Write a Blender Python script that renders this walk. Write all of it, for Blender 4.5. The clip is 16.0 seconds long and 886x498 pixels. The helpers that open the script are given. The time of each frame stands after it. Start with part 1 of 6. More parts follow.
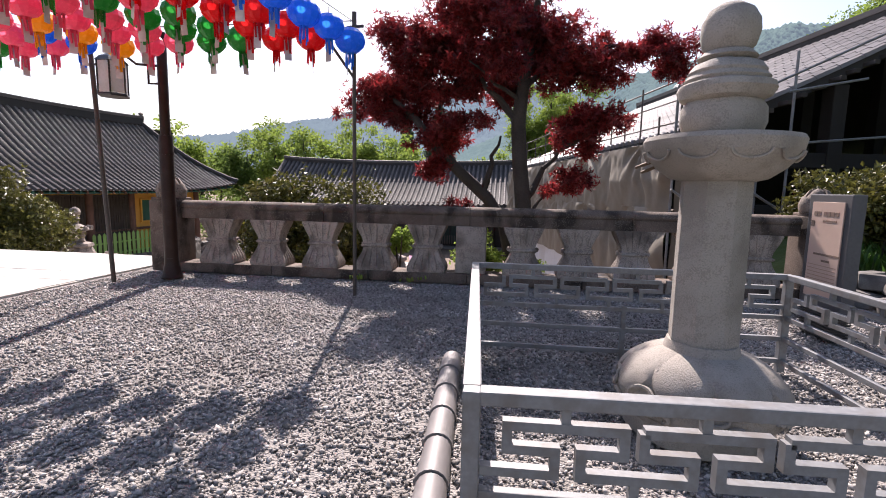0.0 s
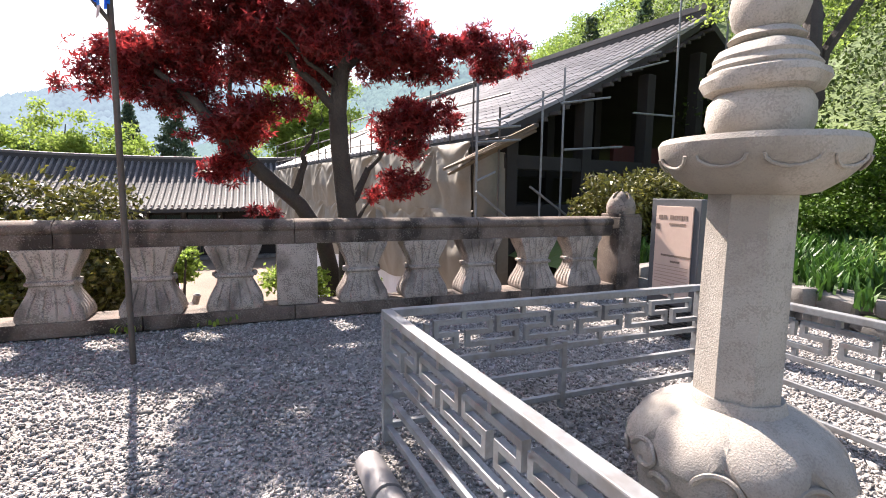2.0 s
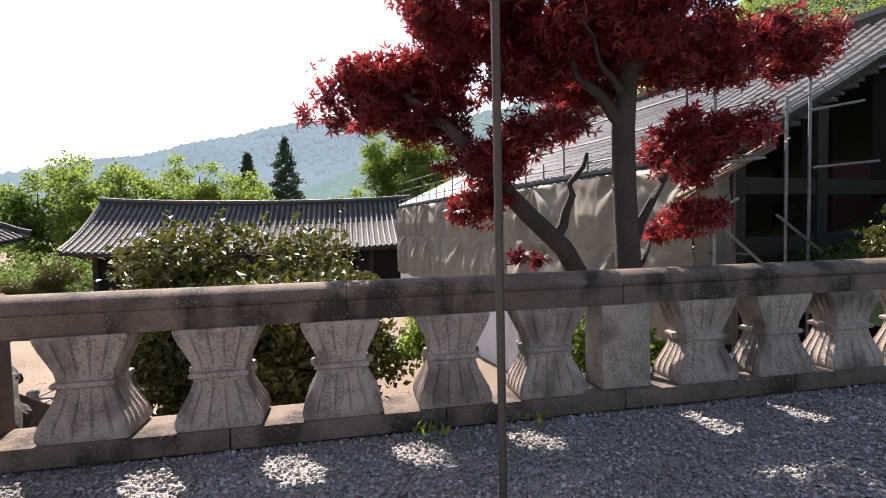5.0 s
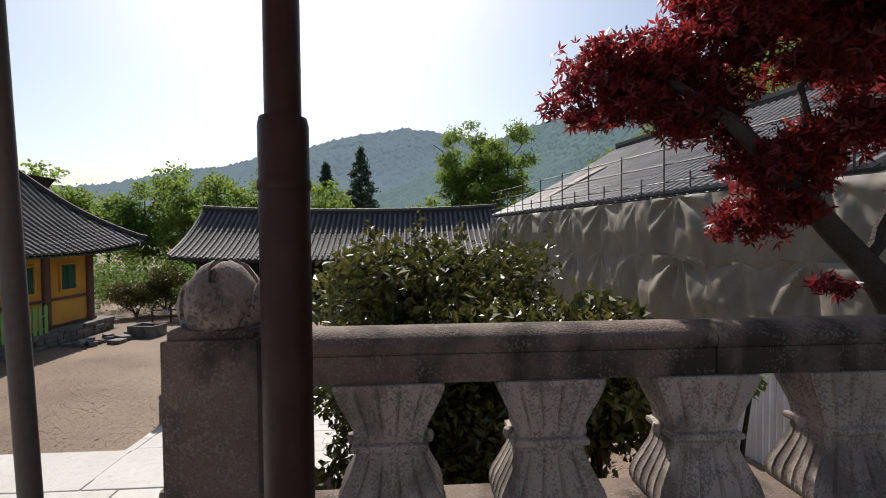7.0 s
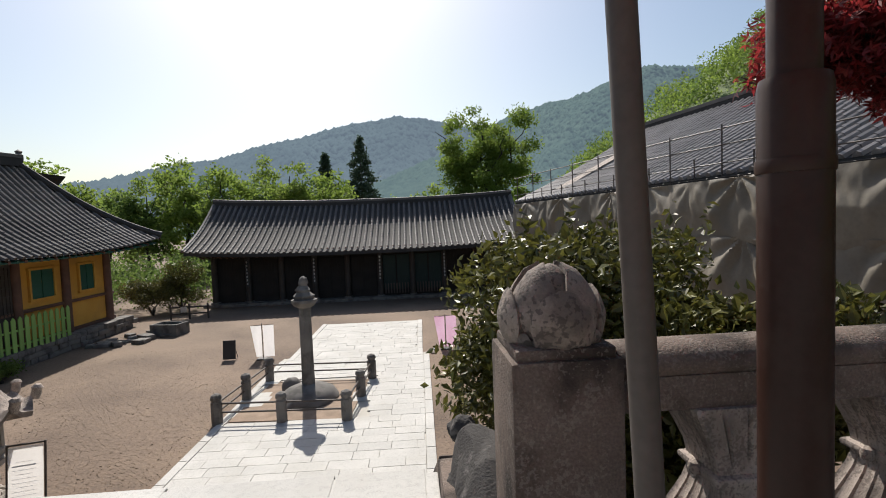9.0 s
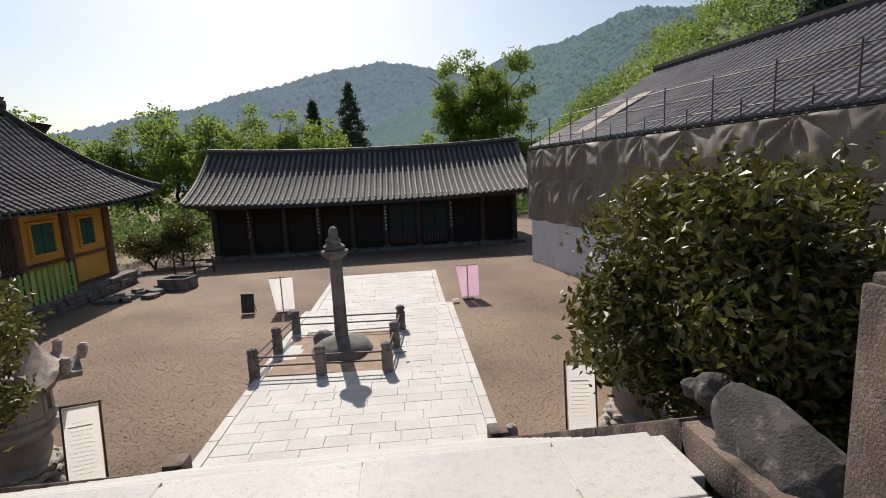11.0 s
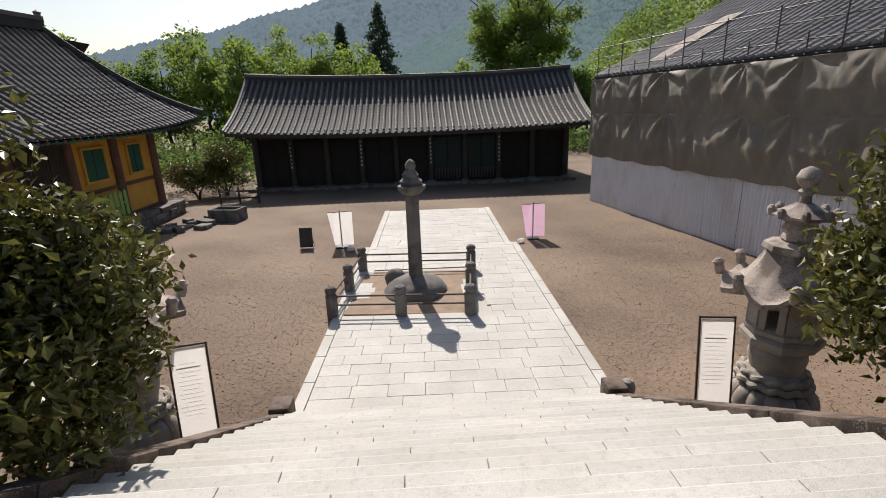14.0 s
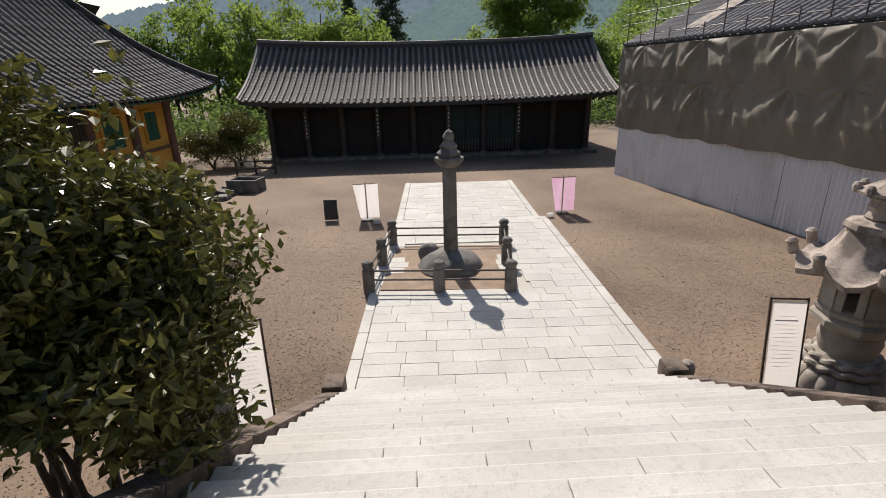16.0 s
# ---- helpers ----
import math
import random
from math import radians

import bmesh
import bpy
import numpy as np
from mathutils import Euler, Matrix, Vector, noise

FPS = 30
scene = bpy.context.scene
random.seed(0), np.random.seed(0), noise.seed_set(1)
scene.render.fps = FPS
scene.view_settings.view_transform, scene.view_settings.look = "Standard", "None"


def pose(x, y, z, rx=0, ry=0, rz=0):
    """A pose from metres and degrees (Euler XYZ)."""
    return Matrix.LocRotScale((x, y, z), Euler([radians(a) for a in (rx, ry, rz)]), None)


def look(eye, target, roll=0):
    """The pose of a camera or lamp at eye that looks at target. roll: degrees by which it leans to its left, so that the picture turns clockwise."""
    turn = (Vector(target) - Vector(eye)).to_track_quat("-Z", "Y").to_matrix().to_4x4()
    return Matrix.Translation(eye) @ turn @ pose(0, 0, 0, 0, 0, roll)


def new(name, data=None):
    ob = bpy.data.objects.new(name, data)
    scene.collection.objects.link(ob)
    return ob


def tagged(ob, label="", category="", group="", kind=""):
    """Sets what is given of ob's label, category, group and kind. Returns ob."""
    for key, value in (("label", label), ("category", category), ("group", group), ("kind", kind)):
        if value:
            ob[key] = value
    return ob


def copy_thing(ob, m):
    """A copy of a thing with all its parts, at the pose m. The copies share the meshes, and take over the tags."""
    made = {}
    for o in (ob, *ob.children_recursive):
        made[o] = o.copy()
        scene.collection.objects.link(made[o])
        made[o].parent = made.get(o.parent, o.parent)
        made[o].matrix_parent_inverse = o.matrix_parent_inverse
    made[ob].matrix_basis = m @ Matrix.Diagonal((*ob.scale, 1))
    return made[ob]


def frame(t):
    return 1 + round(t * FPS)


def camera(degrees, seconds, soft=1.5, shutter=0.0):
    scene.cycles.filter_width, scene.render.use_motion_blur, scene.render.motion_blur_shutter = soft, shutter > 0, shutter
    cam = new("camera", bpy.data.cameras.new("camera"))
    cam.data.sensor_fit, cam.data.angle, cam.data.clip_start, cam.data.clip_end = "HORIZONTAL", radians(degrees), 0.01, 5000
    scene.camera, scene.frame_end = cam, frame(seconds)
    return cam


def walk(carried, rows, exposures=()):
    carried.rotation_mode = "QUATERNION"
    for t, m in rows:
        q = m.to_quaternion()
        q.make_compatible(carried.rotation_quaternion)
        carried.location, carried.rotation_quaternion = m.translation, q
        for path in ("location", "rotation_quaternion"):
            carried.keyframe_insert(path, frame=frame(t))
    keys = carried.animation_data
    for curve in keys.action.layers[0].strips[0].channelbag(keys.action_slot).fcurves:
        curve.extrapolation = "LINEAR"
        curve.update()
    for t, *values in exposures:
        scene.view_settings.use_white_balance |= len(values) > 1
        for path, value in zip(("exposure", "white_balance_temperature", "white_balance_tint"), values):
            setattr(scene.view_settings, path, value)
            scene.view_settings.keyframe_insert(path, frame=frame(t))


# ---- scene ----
cam = camera(85.5, 16.0, soft=1.0)
PATH = [
    (0, (0.656, -0.119, 1.379), (0.396, 1.848, 1.133), 1.2),
    (0.5, (0.423, 0.267, 1.365), (0.459, 2.253, 1.132), 1.0),
    (1, (0.148, 0.586, 1.395), (0.513, 2.537, 1.149), 1.1),
    (1.5, (-0.092, 0.874, 1.477), (0.522, 2.757, 1.204), 0.8),
    (2, (-0.256, 1.246, 1.447), (0.458, 3.099, 1.213), 0.7),
    (2.5, (-0.486, 1.663, 1.512), (0.27, 3.505, 1.333), 0.1),
    (3, (-0.83, 2.023, 1.557), (-0.05, 3.86, 1.416), 0.0),
    (3.5, (-1.085, 2.417, 1.541), (-0.323, 4.261, 1.413), -0.3),
    (4, (-1.34, 2.82, 1.612), (-0.62, 4.681, 1.482), -0.4),
    (4.5, (-1.709, 3.086, 1.618), (-1.098, 4.986, 1.482), -0.6),
    (5, (-2.079, 3.301, 1.527), (-1.701, 5.263, 1.433), -1.3),
    (5.2, (-2.262, 3.395, 1.462), (-1.981, 5.373, 1.383), -1.3),
    (7.3, (-4.008, 4.523, 1.619), (-3.896, 6.519, 1.576), -0.8),
    (7.5, (-4.2, 4.561, 1.614), (-4.088, 6.557, 1.578), -1.2),
    (8, (-4.588, 4.646, 1.659), (-4.473, 6.642, 1.614), -1.6),
    (8.5, (-4.985, 4.812, 1.636), (-4.86, 6.808, 1.576), -1.6),
    (9, (-5.34, 4.961, 1.681), (-5.199, 6.953, 1.577), -2.2),
    (11.3, (-6.958, 5.675, 1.606), (-6.769, 7.638, 1.274), -2.7),
    (11.5, (-7.114, 5.714, 1.613), (-6.926, 7.675, 1.268), -2.6),
    (12, (-7.446, 5.915, 1.611), (-7.268, 7.871, 1.236), -2.6),
    (12.5, (-7.734, 6.062, 1.593), (-7.561, 8.013, 1.189), -2.2),
    (13, (-8.022, 6.21, 1.612), (-7.867, 8.151, 1.158), -2.1),
    (13.5, (-8.186, 6.383, 1.59), (-8.079, 8.307, 1.057), -2.0),
    (14, (-8.353, 6.647, 1.59), (-8.264, 8.562, 1.02), -1.9),
    (14.5, (-8.544, 6.744, 1.57), (-8.462, 8.652, 0.976), -1.8),
    (15, (-8.845, 6.762, 1.595), (-8.769, 8.661, 0.972), -1.6),
    (15.5, (-9.06, 6.813, 1.573), (-8.988, 8.702, 0.921), -1.6),
    (16, (-9.242, 7.026, 1.57), (-9.171, 8.906, 0.891), -1.5),
]
walk(cam, [(t, look(eye, target, roll)) for t, eye, target, roll in PATH], [
    (0.0, 1.15, 6500, 22), (1.0, 1.65, 6600, 20), (1.5, 1.8, 6600, 18), (2.5, 2.15, 6700, 16), (3.0, 1.95, 6700, 16), (4.0, 1.85, 6700, 16), (5.0, 1.5, 6700, 16), (7.5, 0.35, 6400, 10), (9.0, 0.35, 6400, 10), (11.5, 0.33, 6550, 12), (16.0, 0.33, 6550, 12)])

# ---- world, sun ----
SUN_EL, SUN_AZ = 44.5, 11.5        # sun stands ahead, slightly towards -x
world = bpy.data.worlds.new("sky")
scene.world = world
world.use_nodes = True
wn = world.node_tree.nodes
sky = wn.new("ShaderNodeTexSky")
sky.sky_type = "NISHITA"
sky.sun_disc = False
sky.sun_elevation = radians(SUN_EL)
sky.sun_rotation = radians(-SUN_AZ)
sky.dust_density = 1.8
sky.air_density = 1.2
wn["Background"].inputs[1].default_value = 0.088
world.node_tree.links.new(sky.outputs[0], wn["Background"].inputs[0])
sun_dir = Vector((-math.sin(radians(SUN_AZ)) * math.cos(radians(SUN_EL)), math.cos(radians(SUN_AZ)) * math.cos(radians(SUN_EL)), math.sin(radians(SUN_EL))))
sun_data = bpy.data.lights.new("sun", "SUN")
sun_data.energy = 5.0
sun_data.angle = radians(0.55)
sun_data.color = (1.0, 0.94, 0.85)
sun = new("sun", sun_data)
sun.matrix_world = look(sun_dir * 100, (0, 0, 0))

# ---- materials ----
MATS = {}


def ramp(nt, socket, stops):
    r = nt.nodes.new("ShaderNodeValToRGB")
    r.color_ramp.elements[0].position, r.color_ramp.elements[0].color = stops[0][0], (*stops[0][1], 1)
    r.color_ramp.elements[1].position, r.color_ramp.elements[1].color = stops[-1][0], (*stops[-1][1], 1)
    for p, c in stops[1:-1]:
        e = r.color_ramp.elements.new(p)
        e.color = (*c, 1)
    nt.links.new(socket, r.inputs[0])
    return r.outputs[0]


def texture(nt, kind, scale, pos, detail=4.0):
    n = nt.nodes.new("ShaderNodeTexNoise" if kind == "noise" else "ShaderNodeTexVoronoi")
    n.inputs["Scale"].default_value = scale
    if kind == "noise":
        n.inputs["Detail"].default_value = detail
    nt.links.new(pos, n.inputs["Vector"])
    return n


def mix(nt, fac, a, b, mode="MIX"):
    m = nt.nodes.new("ShaderNodeMix")
    m.data_type, m.blend_type = "RGBA", mode
    for s, v in ((m.inputs[0], fac), (m.inputs[6], a), (m.inputs[7], b)):
        if hasattr(v, "is_linked"):
            nt.links.new(v, s)
        elif isinstance(v, (int, float)):
            s.default_value = v
        else:
            s.default_value = (*v, 1)
    return m.outputs[2]


def surface(name, a, b, rough=0.8, big=0.6, fine=25.0, bump=0.3, bump_at=0.01, metal=0.0, stain=None, stain_scale=1.5, stain_amount=0.5,
            stain_low=0.48, random_amount=0.0, island=False, translucent=0.0, spec=0.5, voronoi=0.0, emit=None, streak=False, speck=None):
    """A surface whose colour wanders from a to b at two scales, with relief, stains and a shift from piece to piece."""
    m = bpy.data.materials.new(name)
    m.use_nodes = True
    nt = m.node_tree
    bsdf = nt.nodes["Principled BSDF"]
    geo = nt.nodes.new("ShaderNodeNewGeometry")
    pos = geo.outputs["Position"]
    n1 = texture(nt, "noise", big, pos)
    n2 = texture(nt, "noise", fine, pos, 6.0)
    mid = tuple((p + q) / 2 for p, q in zip(a, b))
    c = mix(nt, 0.5, ramp(nt, n1.outputs["Fac"], [(0.3, a), (0.5, mid), (0.7, b)]), ramp(nt, n2.outputs["Fac"], [(0.3, a), (0.7, b)]))
    if stain:
        at = pos
        if streak:
            sc = nt.nodes.new("ShaderNodeVectorMath")
            sc.operation = "MULTIPLY"
            sc.inputs[1].default_value = (1.0, 1.0, 0.6)
            nt.links.new(pos, sc.inputs[0])
            at = sc.outputs[0]
        n3 = texture(nt, "noise", stain_scale, at, 8.0)
        f = ramp(nt, n3.outputs["Fac"], [(stain_low, (0, 0, 0)), (stain_low + 0.14, (stain_amount,) * 3)])
        c = mix(nt, f, c, stain)
    if speck:                                  # (colour, scale, threshold, amount): lichen and soot in small flecks
        n4 = texture(nt, "noise", speck[1], pos, 10.0)
        n5 = texture(nt, "noise", speck[1] * 0.12, pos, 3.0)
        both = nt.nodes.new("ShaderNodeMath")
        both.operation = "MULTIPLY_ADD"
        both.inputs[1].default_value = 0.55
        nt.links.new(n5.outputs["Fac"], both.inputs[0])
        nt.links.new(n4.outputs["Fac"], both.inputs[2])
        lo4 = speck[2] + 0.275
        f4 = ramp(nt, both.outputs[0], [(lo4, (0, 0, 0)), (lo4 + 0.07, (speck[3],) * 3)])
        c = mix(nt, f4, c, speck[0])
    if random_amount:
        if island:
            rnd = geo.outputs["Random Per Island"]
        else:
            rnd = nt.nodes.new("ShaderNodeObjectInfo").outputs["Random"]
        lo, hi = 1 - random_amount, 1 + random_amount
        k = ramp(nt, rnd, [(0.0, (lo,) * 3), (1.0, (1.0,) * 3)])
        c = mix(nt, 1.0, c, k, "MULTIPLY")
    nt.links.new(c, bsdf.inputs["Base Color"])
    r = ramp(nt, n2.outputs["Fac"], [(0.25, (max(rough - 0.12, 0.02),) * 3), (0.75, (min(rough + 0.1, 1),) * 3)])
    nt.links.new(r, bsdf.inputs["Roughness"])
    bsdf.inputs["Metallic"].default_value = metal
    bsdf.inputs["Specular IOR Level"].default_value = spec
    if bump:
        bn = nt.nodes.new("ShaderNodeBump")
        bn.inputs["Strength"].default_value = bump
        bn.inputs["Distance"].default_value = bump_at
        src = n2.outputs["Fac"]
        if voronoi:
            src = texture(nt, "voronoi", voronoi, pos).outputs["Distance"]
        nt.links.new(src, bn.inputs["Height"])
        nt.links.new(bn.outputs[0], bsdf.inputs["Normal"])
    if translucent:
        tr = nt.nodes.new("ShaderNodeBsdfTranslucent")
        nt.links.new(c, tr.inputs["Color"])
        mx = nt.nodes.new("ShaderNodeMixShader")
        mx.inputs[0].default_value = translucent
        nt.links.new(bsdf.outputs[0], mx.inputs[1])
        nt.links.new(tr.outputs[0], mx.inputs[2])
        nt.links.new(mx.outputs[0], nt.nodes["Material Output"].inputs["Surface"])
    if emit:
        bsdf.inputs["Emission Color"].default_value = (*emit[0], 1)
        bsdf.inputs["Emission Strength"].default_value = emit[1]
    MATS[name] = m
    return m


GRAVEL = surface("grey_gravel", (0.17, 0.155, 0.145), (0.36, 0.335, 0.315), 0.9, 0.5, 60, 0.9, 0.02, voronoi=60, stain=(0.15, 0.135, 0.115), stain_amount=0.5)
PEBBLE = surface("grey_pebble", (0.30, 0.27, 0.25), (0.62, 0.58, 0.55), 0.85, 3, 120, 0.2, 0.003, random_amount=0.72, island=True, stain=(0.2, 0.17, 0.14), stain_scale=0.8, stain_amount=0.45)
COURT = surface("brown_grit", (0.06, 0.038, 0.025), (0.25, 0.178, 0.125), 0.95, 0.25, 17, 0.7, 0.02, stain=(0.23, 0.165, 0.113), stain_scale=0.18, stain_amount=0.4)
GRIT = surface("brown_pebble", (0.15, 0.10, 0.066), (0.35, 0.255, 0.18), 0.9, 3, 100, 0.2, 0.003, random_amount=0.6, island=True)
PAVE = surface("pale_granite", (0.38, 0.37, 0.345), (0.55, 0.53, 0.495), 0.8, 0.9, 95, 0.45, 0.004, stain=(0.40, 0.38, 0.34), stain_scale=1.1, stain_amount=0.4, random_amount=0.1, speck=((0.26, 0.25, 0.235), 160, 0.56, 0.5))
JOINT = surface("joint_sand", (0.36, 0.34, 0.30), (0.48, 0.45, 0.40), 0.95, 2, 60, 0.5, 0.006)
STONE = surface("weathered_granite", (0.27, 0.22, 0.188), (0.41, 0.345, 0.298), 0.88, 1.6, 90, 0.6, 0.005, stain=(0.075, 0.058, 0.048), stain_scale=3.2, stain_amount=0.75, stain_low=0.49, streak=True, speck=((0.10, 0.08, 0.068), 70, 0.52, 0.6))
RAILSTONE = surface("lichened_granite", (0.075, 0.054, 0.043), (0.20, 0.152, 0.124), 0.88, 2.5, 80, 0.9, 0.007, stain=(0.02, 0.015, 0.012), stain_scale=2.6, stain_amount=0.85, stain_low=0.47, streak=True, spec=0.3, speck=((0.26, 0.222, 0.19), 60, 0.57, 0.35))
CARVED = surface("clean_granite", (0.25, 0.222, 0.19), (0.38, 0.342, 0.296), 0.88, 3, 130, 0.8, 0.004, stain=(0.17, 0.148, 0.122), stain_scale=2.4, stain_amount=0.6, speck=((0.19, 0.165, 0.14), 110, 0.53, 0.5))
DARKSTONE = surface("sooty_granite", (0.11, 0.10, 0.093), (0.22, 0.205, 0.185), 0.9, 2, 60, 0.5, 0.006, stain=(0.06, 0.055, 0.05), stain_scale=2.5, stain_amount=0.7)
TILE = surface("clay_roof_tile", (0.105, 0.092, 0.087), (0.195, 0.174, 0.165), 0.68, 0.8, 25, 0.15, 0.004, spec=0.4, stain=(0.22, 0.198, 0.185), stain_scale=0.9, stain_amount=0.4, random_amount=0.45, island=True)
# Paler copy of TILE: sun highlights on the works roof are put into the colour.
WORKTILE = surface("sunlit_toned_tile", (0.20, 0.182, 0.175), (0.32, 0.295, 0.285), 0.55, 0.8, 25, 0.15, 0.004, spec=0.6, stain=(0.15, 0.135, 0.13), stain_scale=0.7, stain_amount=0.5, random_amount=0.35, island=True)
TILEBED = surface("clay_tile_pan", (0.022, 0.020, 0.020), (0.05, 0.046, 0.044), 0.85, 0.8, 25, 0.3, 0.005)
WOOD = surface("brown_painted_wood", (0.10, 0.05, 0.035), (0.2, 0.1, 0.07), 0.7, 1.5, 30, 0.3, 0.004, stain=(0.05, 0.03, 0.025), stain_amount=0.5)
DARKWOOD = surface("dark_timber", (0.03, 0.025, 0.022), (0.065, 0.052, 0.044), 0.8, 1.5, 30, 0.3, 0.004)
OCHRE = surface("ochre_plaster", (0.55, 0.28, 0.04), (0.68, 0.38, 0.07), 0.85, 1.0, 30, 0.2, 0.004, stain=(0.45, 0.24, 0.06), stain_amount=0.4)
GREENPAINT = surface("dark_green_paint", (0.012, 0.07, 0.05), (0.02, 0.11, 0.08), 0.6, 1.0, 30, 0.15, 0.003)
LIMEPAINT = surface("light_green_paint", (0.22, 0.42, 0.10), (0.32, 0.52, 0.15), 0.6, 1.5, 30, 0.2, 0.003, random_amount=0.25)
STEEL = surface("grey_painted_steel", (0.14, 0.143, 0.147), (0.235, 0.24, 0.247), 0.55, 2, 50, 0.15, 0.002, metal=0.1, stain=(0.12, 0.10, 0.085), stain_scale=9, stain_amount=0.5)
BROWNMETAL = surface("brown_enamel", (0.022, 0.009, 0.006), (0.038, 0.017, 0.012), 0.42, 1.5, 40, 0.08, 0.002, spec=0.22, stain=(0.045, 0.027, 0.02), stain_scale=5, stain_amount=0.4)
GREYMETAL = surface("dull_pole_paint", (0.05, 0.038, 0.031), (0.095, 0.077, 0.066), 0.55, 2, 40, 0.1, 0.002, spec=0.35, stain=(0.08, 0.058, 0.047), stain_amount=0.5)
TARP = surface("olive_grey_tarpaulin", (0.135, 0.112, 0.083), (0.205, 0.176, 0.134), 0.7, 0.5, 12, 0.2, 0.01, stain=(0.10, 0.085, 0.064), stain_scale=0.6, stain_amount=0.5)
WHITESHEET = surface("white_sheet_metal", (0.60, 0.60, 0.62), (0.72, 0.72, 0.74), 0.5, 0.6, 20, 0.1, 0.003, stain=(0.5, 0.48, 0.46), stain_scale=0.9, stain_amount=0.6, streak=True)
BARK = surface("grey_brown_bark", (0.022, 0.017, 0.014), (0.07, 0.055, 0.045), 0.95, 3, 40, 0.9, 0.02)
MAPLE = surface("red_maple_leaf", (0.12, 0.014, 0.024), (0.46, 0.05, 0.045), 0.42, 0.9, 5, 0, random_amount=0.7, island=True, translucent=0.6)
CAMELLIA = surface("camellia_leaf", (0.068, 0.083, 0.018), (0.25, 0.228, 0.05), 0.42, 1.2, 9, 0, random_amount=0.75, island=True, translucent=0.25, spec=0.42)
NEWLEAF = surface("young_leaf", (0.16, 0.26, 0.04), (0.32, 0.40, 0.09), 0.65, 0.3, 5, 0, spec=0.2, random_amount=0.35, island=True, translucent=0.55)
WOODLEAF = surface("woodland_leaf", (0.11, 0.19, 0.045), (0.22, 0.30, 0.08), 0.75, 0.12, 3, 0, spec=0.15, random_amount=0.4, island=True, translucent=0.5)
# Leaf for the bank wood, its dimness in shade put into the colour.
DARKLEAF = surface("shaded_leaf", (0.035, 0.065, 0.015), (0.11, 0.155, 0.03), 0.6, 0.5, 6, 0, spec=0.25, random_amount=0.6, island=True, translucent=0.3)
YEW = surface("yew_needle", (0.025, 0.065, 0.007), (0.13, 0.23, 0.02), 0.6, 1.2, 9, 0, random_amount=0.65, island=True, translucent=0.15, spec=0.2)
CEDAR = surface("conifer_needle", (0.045, 0.08, 0.055), (0.10, 0.145, 0.085), 0.7, 1.2, 9, 0, random_amount=0.4, island=True, translucent=0.25, spec=0.2)
# Near-black timber: shade under eaves and inside the works is put into the colour.
SHADETIMBER = surface("shade_toned_timber", (0.012, 0.010, 0.009), (0.03, 0.025, 0.021), 0.9, 1.5, 30, 0.3, 0.004)
BEASTSTONE = surface("blackened_stone", (0.022, 0.019, 0.017), (0.06, 0.053, 0.048), 0.9, 4, 60, 0.7, 0.01, stain=(0.20, 0.18, 0.165), stain_scale=12, stain_amount=0.55, stain_low=0.58)
HILL = surface("forest_floor", (0.05, 0.08, 0.02), (0.11, 0.15, 0.04), 0.95, 0.06, 1.2, 0.8, 0.3)
# Dark forest with haze put in as a bluish emission.
FAR = surface("far_forest_haze", (0.022, 0.036, 0.036), (0.05, 0.072, 0.07), 1.0, 0.012, 0.11, 0.5, 3.0, spec=0.0, emit=((0.42, 0.53, 0.67), 0.24))
IRIS = surface("strap_leaf", (0.035, 0.10, 0.016), (0.10, 0.215, 0.035), 0.45, 1.0, 9, 0, random_amount=0.5, island=True, translucent=0.3, spec=0.3)
# Door green, darkened to stand for the shade under the long hall's eave.
DIMGREEN = surface("shade_toned_green_paint", (0.006, 0.018, 0.015), (0.012, 0.032, 0.026), 0.7, 1.0, 30, 0.15, 0.003)
BLACK = surface("black_lacquer", (0.015, 0.015, 0.016), (0.03, 0.03, 0.032), 0.4, 2, 40, 0.05, 0.002)
PAPER = surface("sign_paper", (0.76, 0.74, 0.72), (0.84, 0.82, 0.8), 0.6, 1, 30, 0, translucent=0.6)


# ---- builders ----
def box(bm, c, s, m=None, bevel=0.0):
    """A box of centre c and size s, bevelled, placed by matrix m."""
    r = bmesh.ops.create_cube(bm, size=1.0, matrix=(m or Matrix()) @ Matrix.Translation(c) @ Matrix.Diagonal((*s, 1)))
    if bevel:
        edges = {e for v in r["verts"] for e in v.link_edges}
        bmesh.ops.bevel(bm, geom=list(edges), offset=bevel, segments=2, affect="EDGES", profile=0.6)


def lathe(bm, rows, seg=16, at=(0, 0), phase=0.0, wobble=0.0, square=0.0, seed=0):
    """A turned solid through rows of (radius, height), closed below and above; square pulls it towards a square plan."""
    rings = []
    for k, (r, z) in enumerate(rows):
        ring = []
        for i in range(seg):
            a = phase + 2 * math.pi * i / seg
            q = r
            if square:
                q = r * ((1 - square) + square / max(abs(math.cos(a)), abs(math.sin(a))))
            if wobble:
                q *= 1 + wobble * noise.noise((math.cos(a) * 1.7 + seed, math.sin(a) * 1.7, z * 5))
            ring.append(bm.verts.new((at[0] + q * math.cos(a), at[1] + q * math.sin(a), z)))
        rings.append(ring)
    for p, q in zip(rings, rings[1:]):
        for i in range(seg):
            bm.faces.new((p[i], p[(i + 1) % seg], q[(i + 1) % seg], q[i]))
    bm.faces.new(rings[0][::-1])
    bm.faces.new(rings[-1])


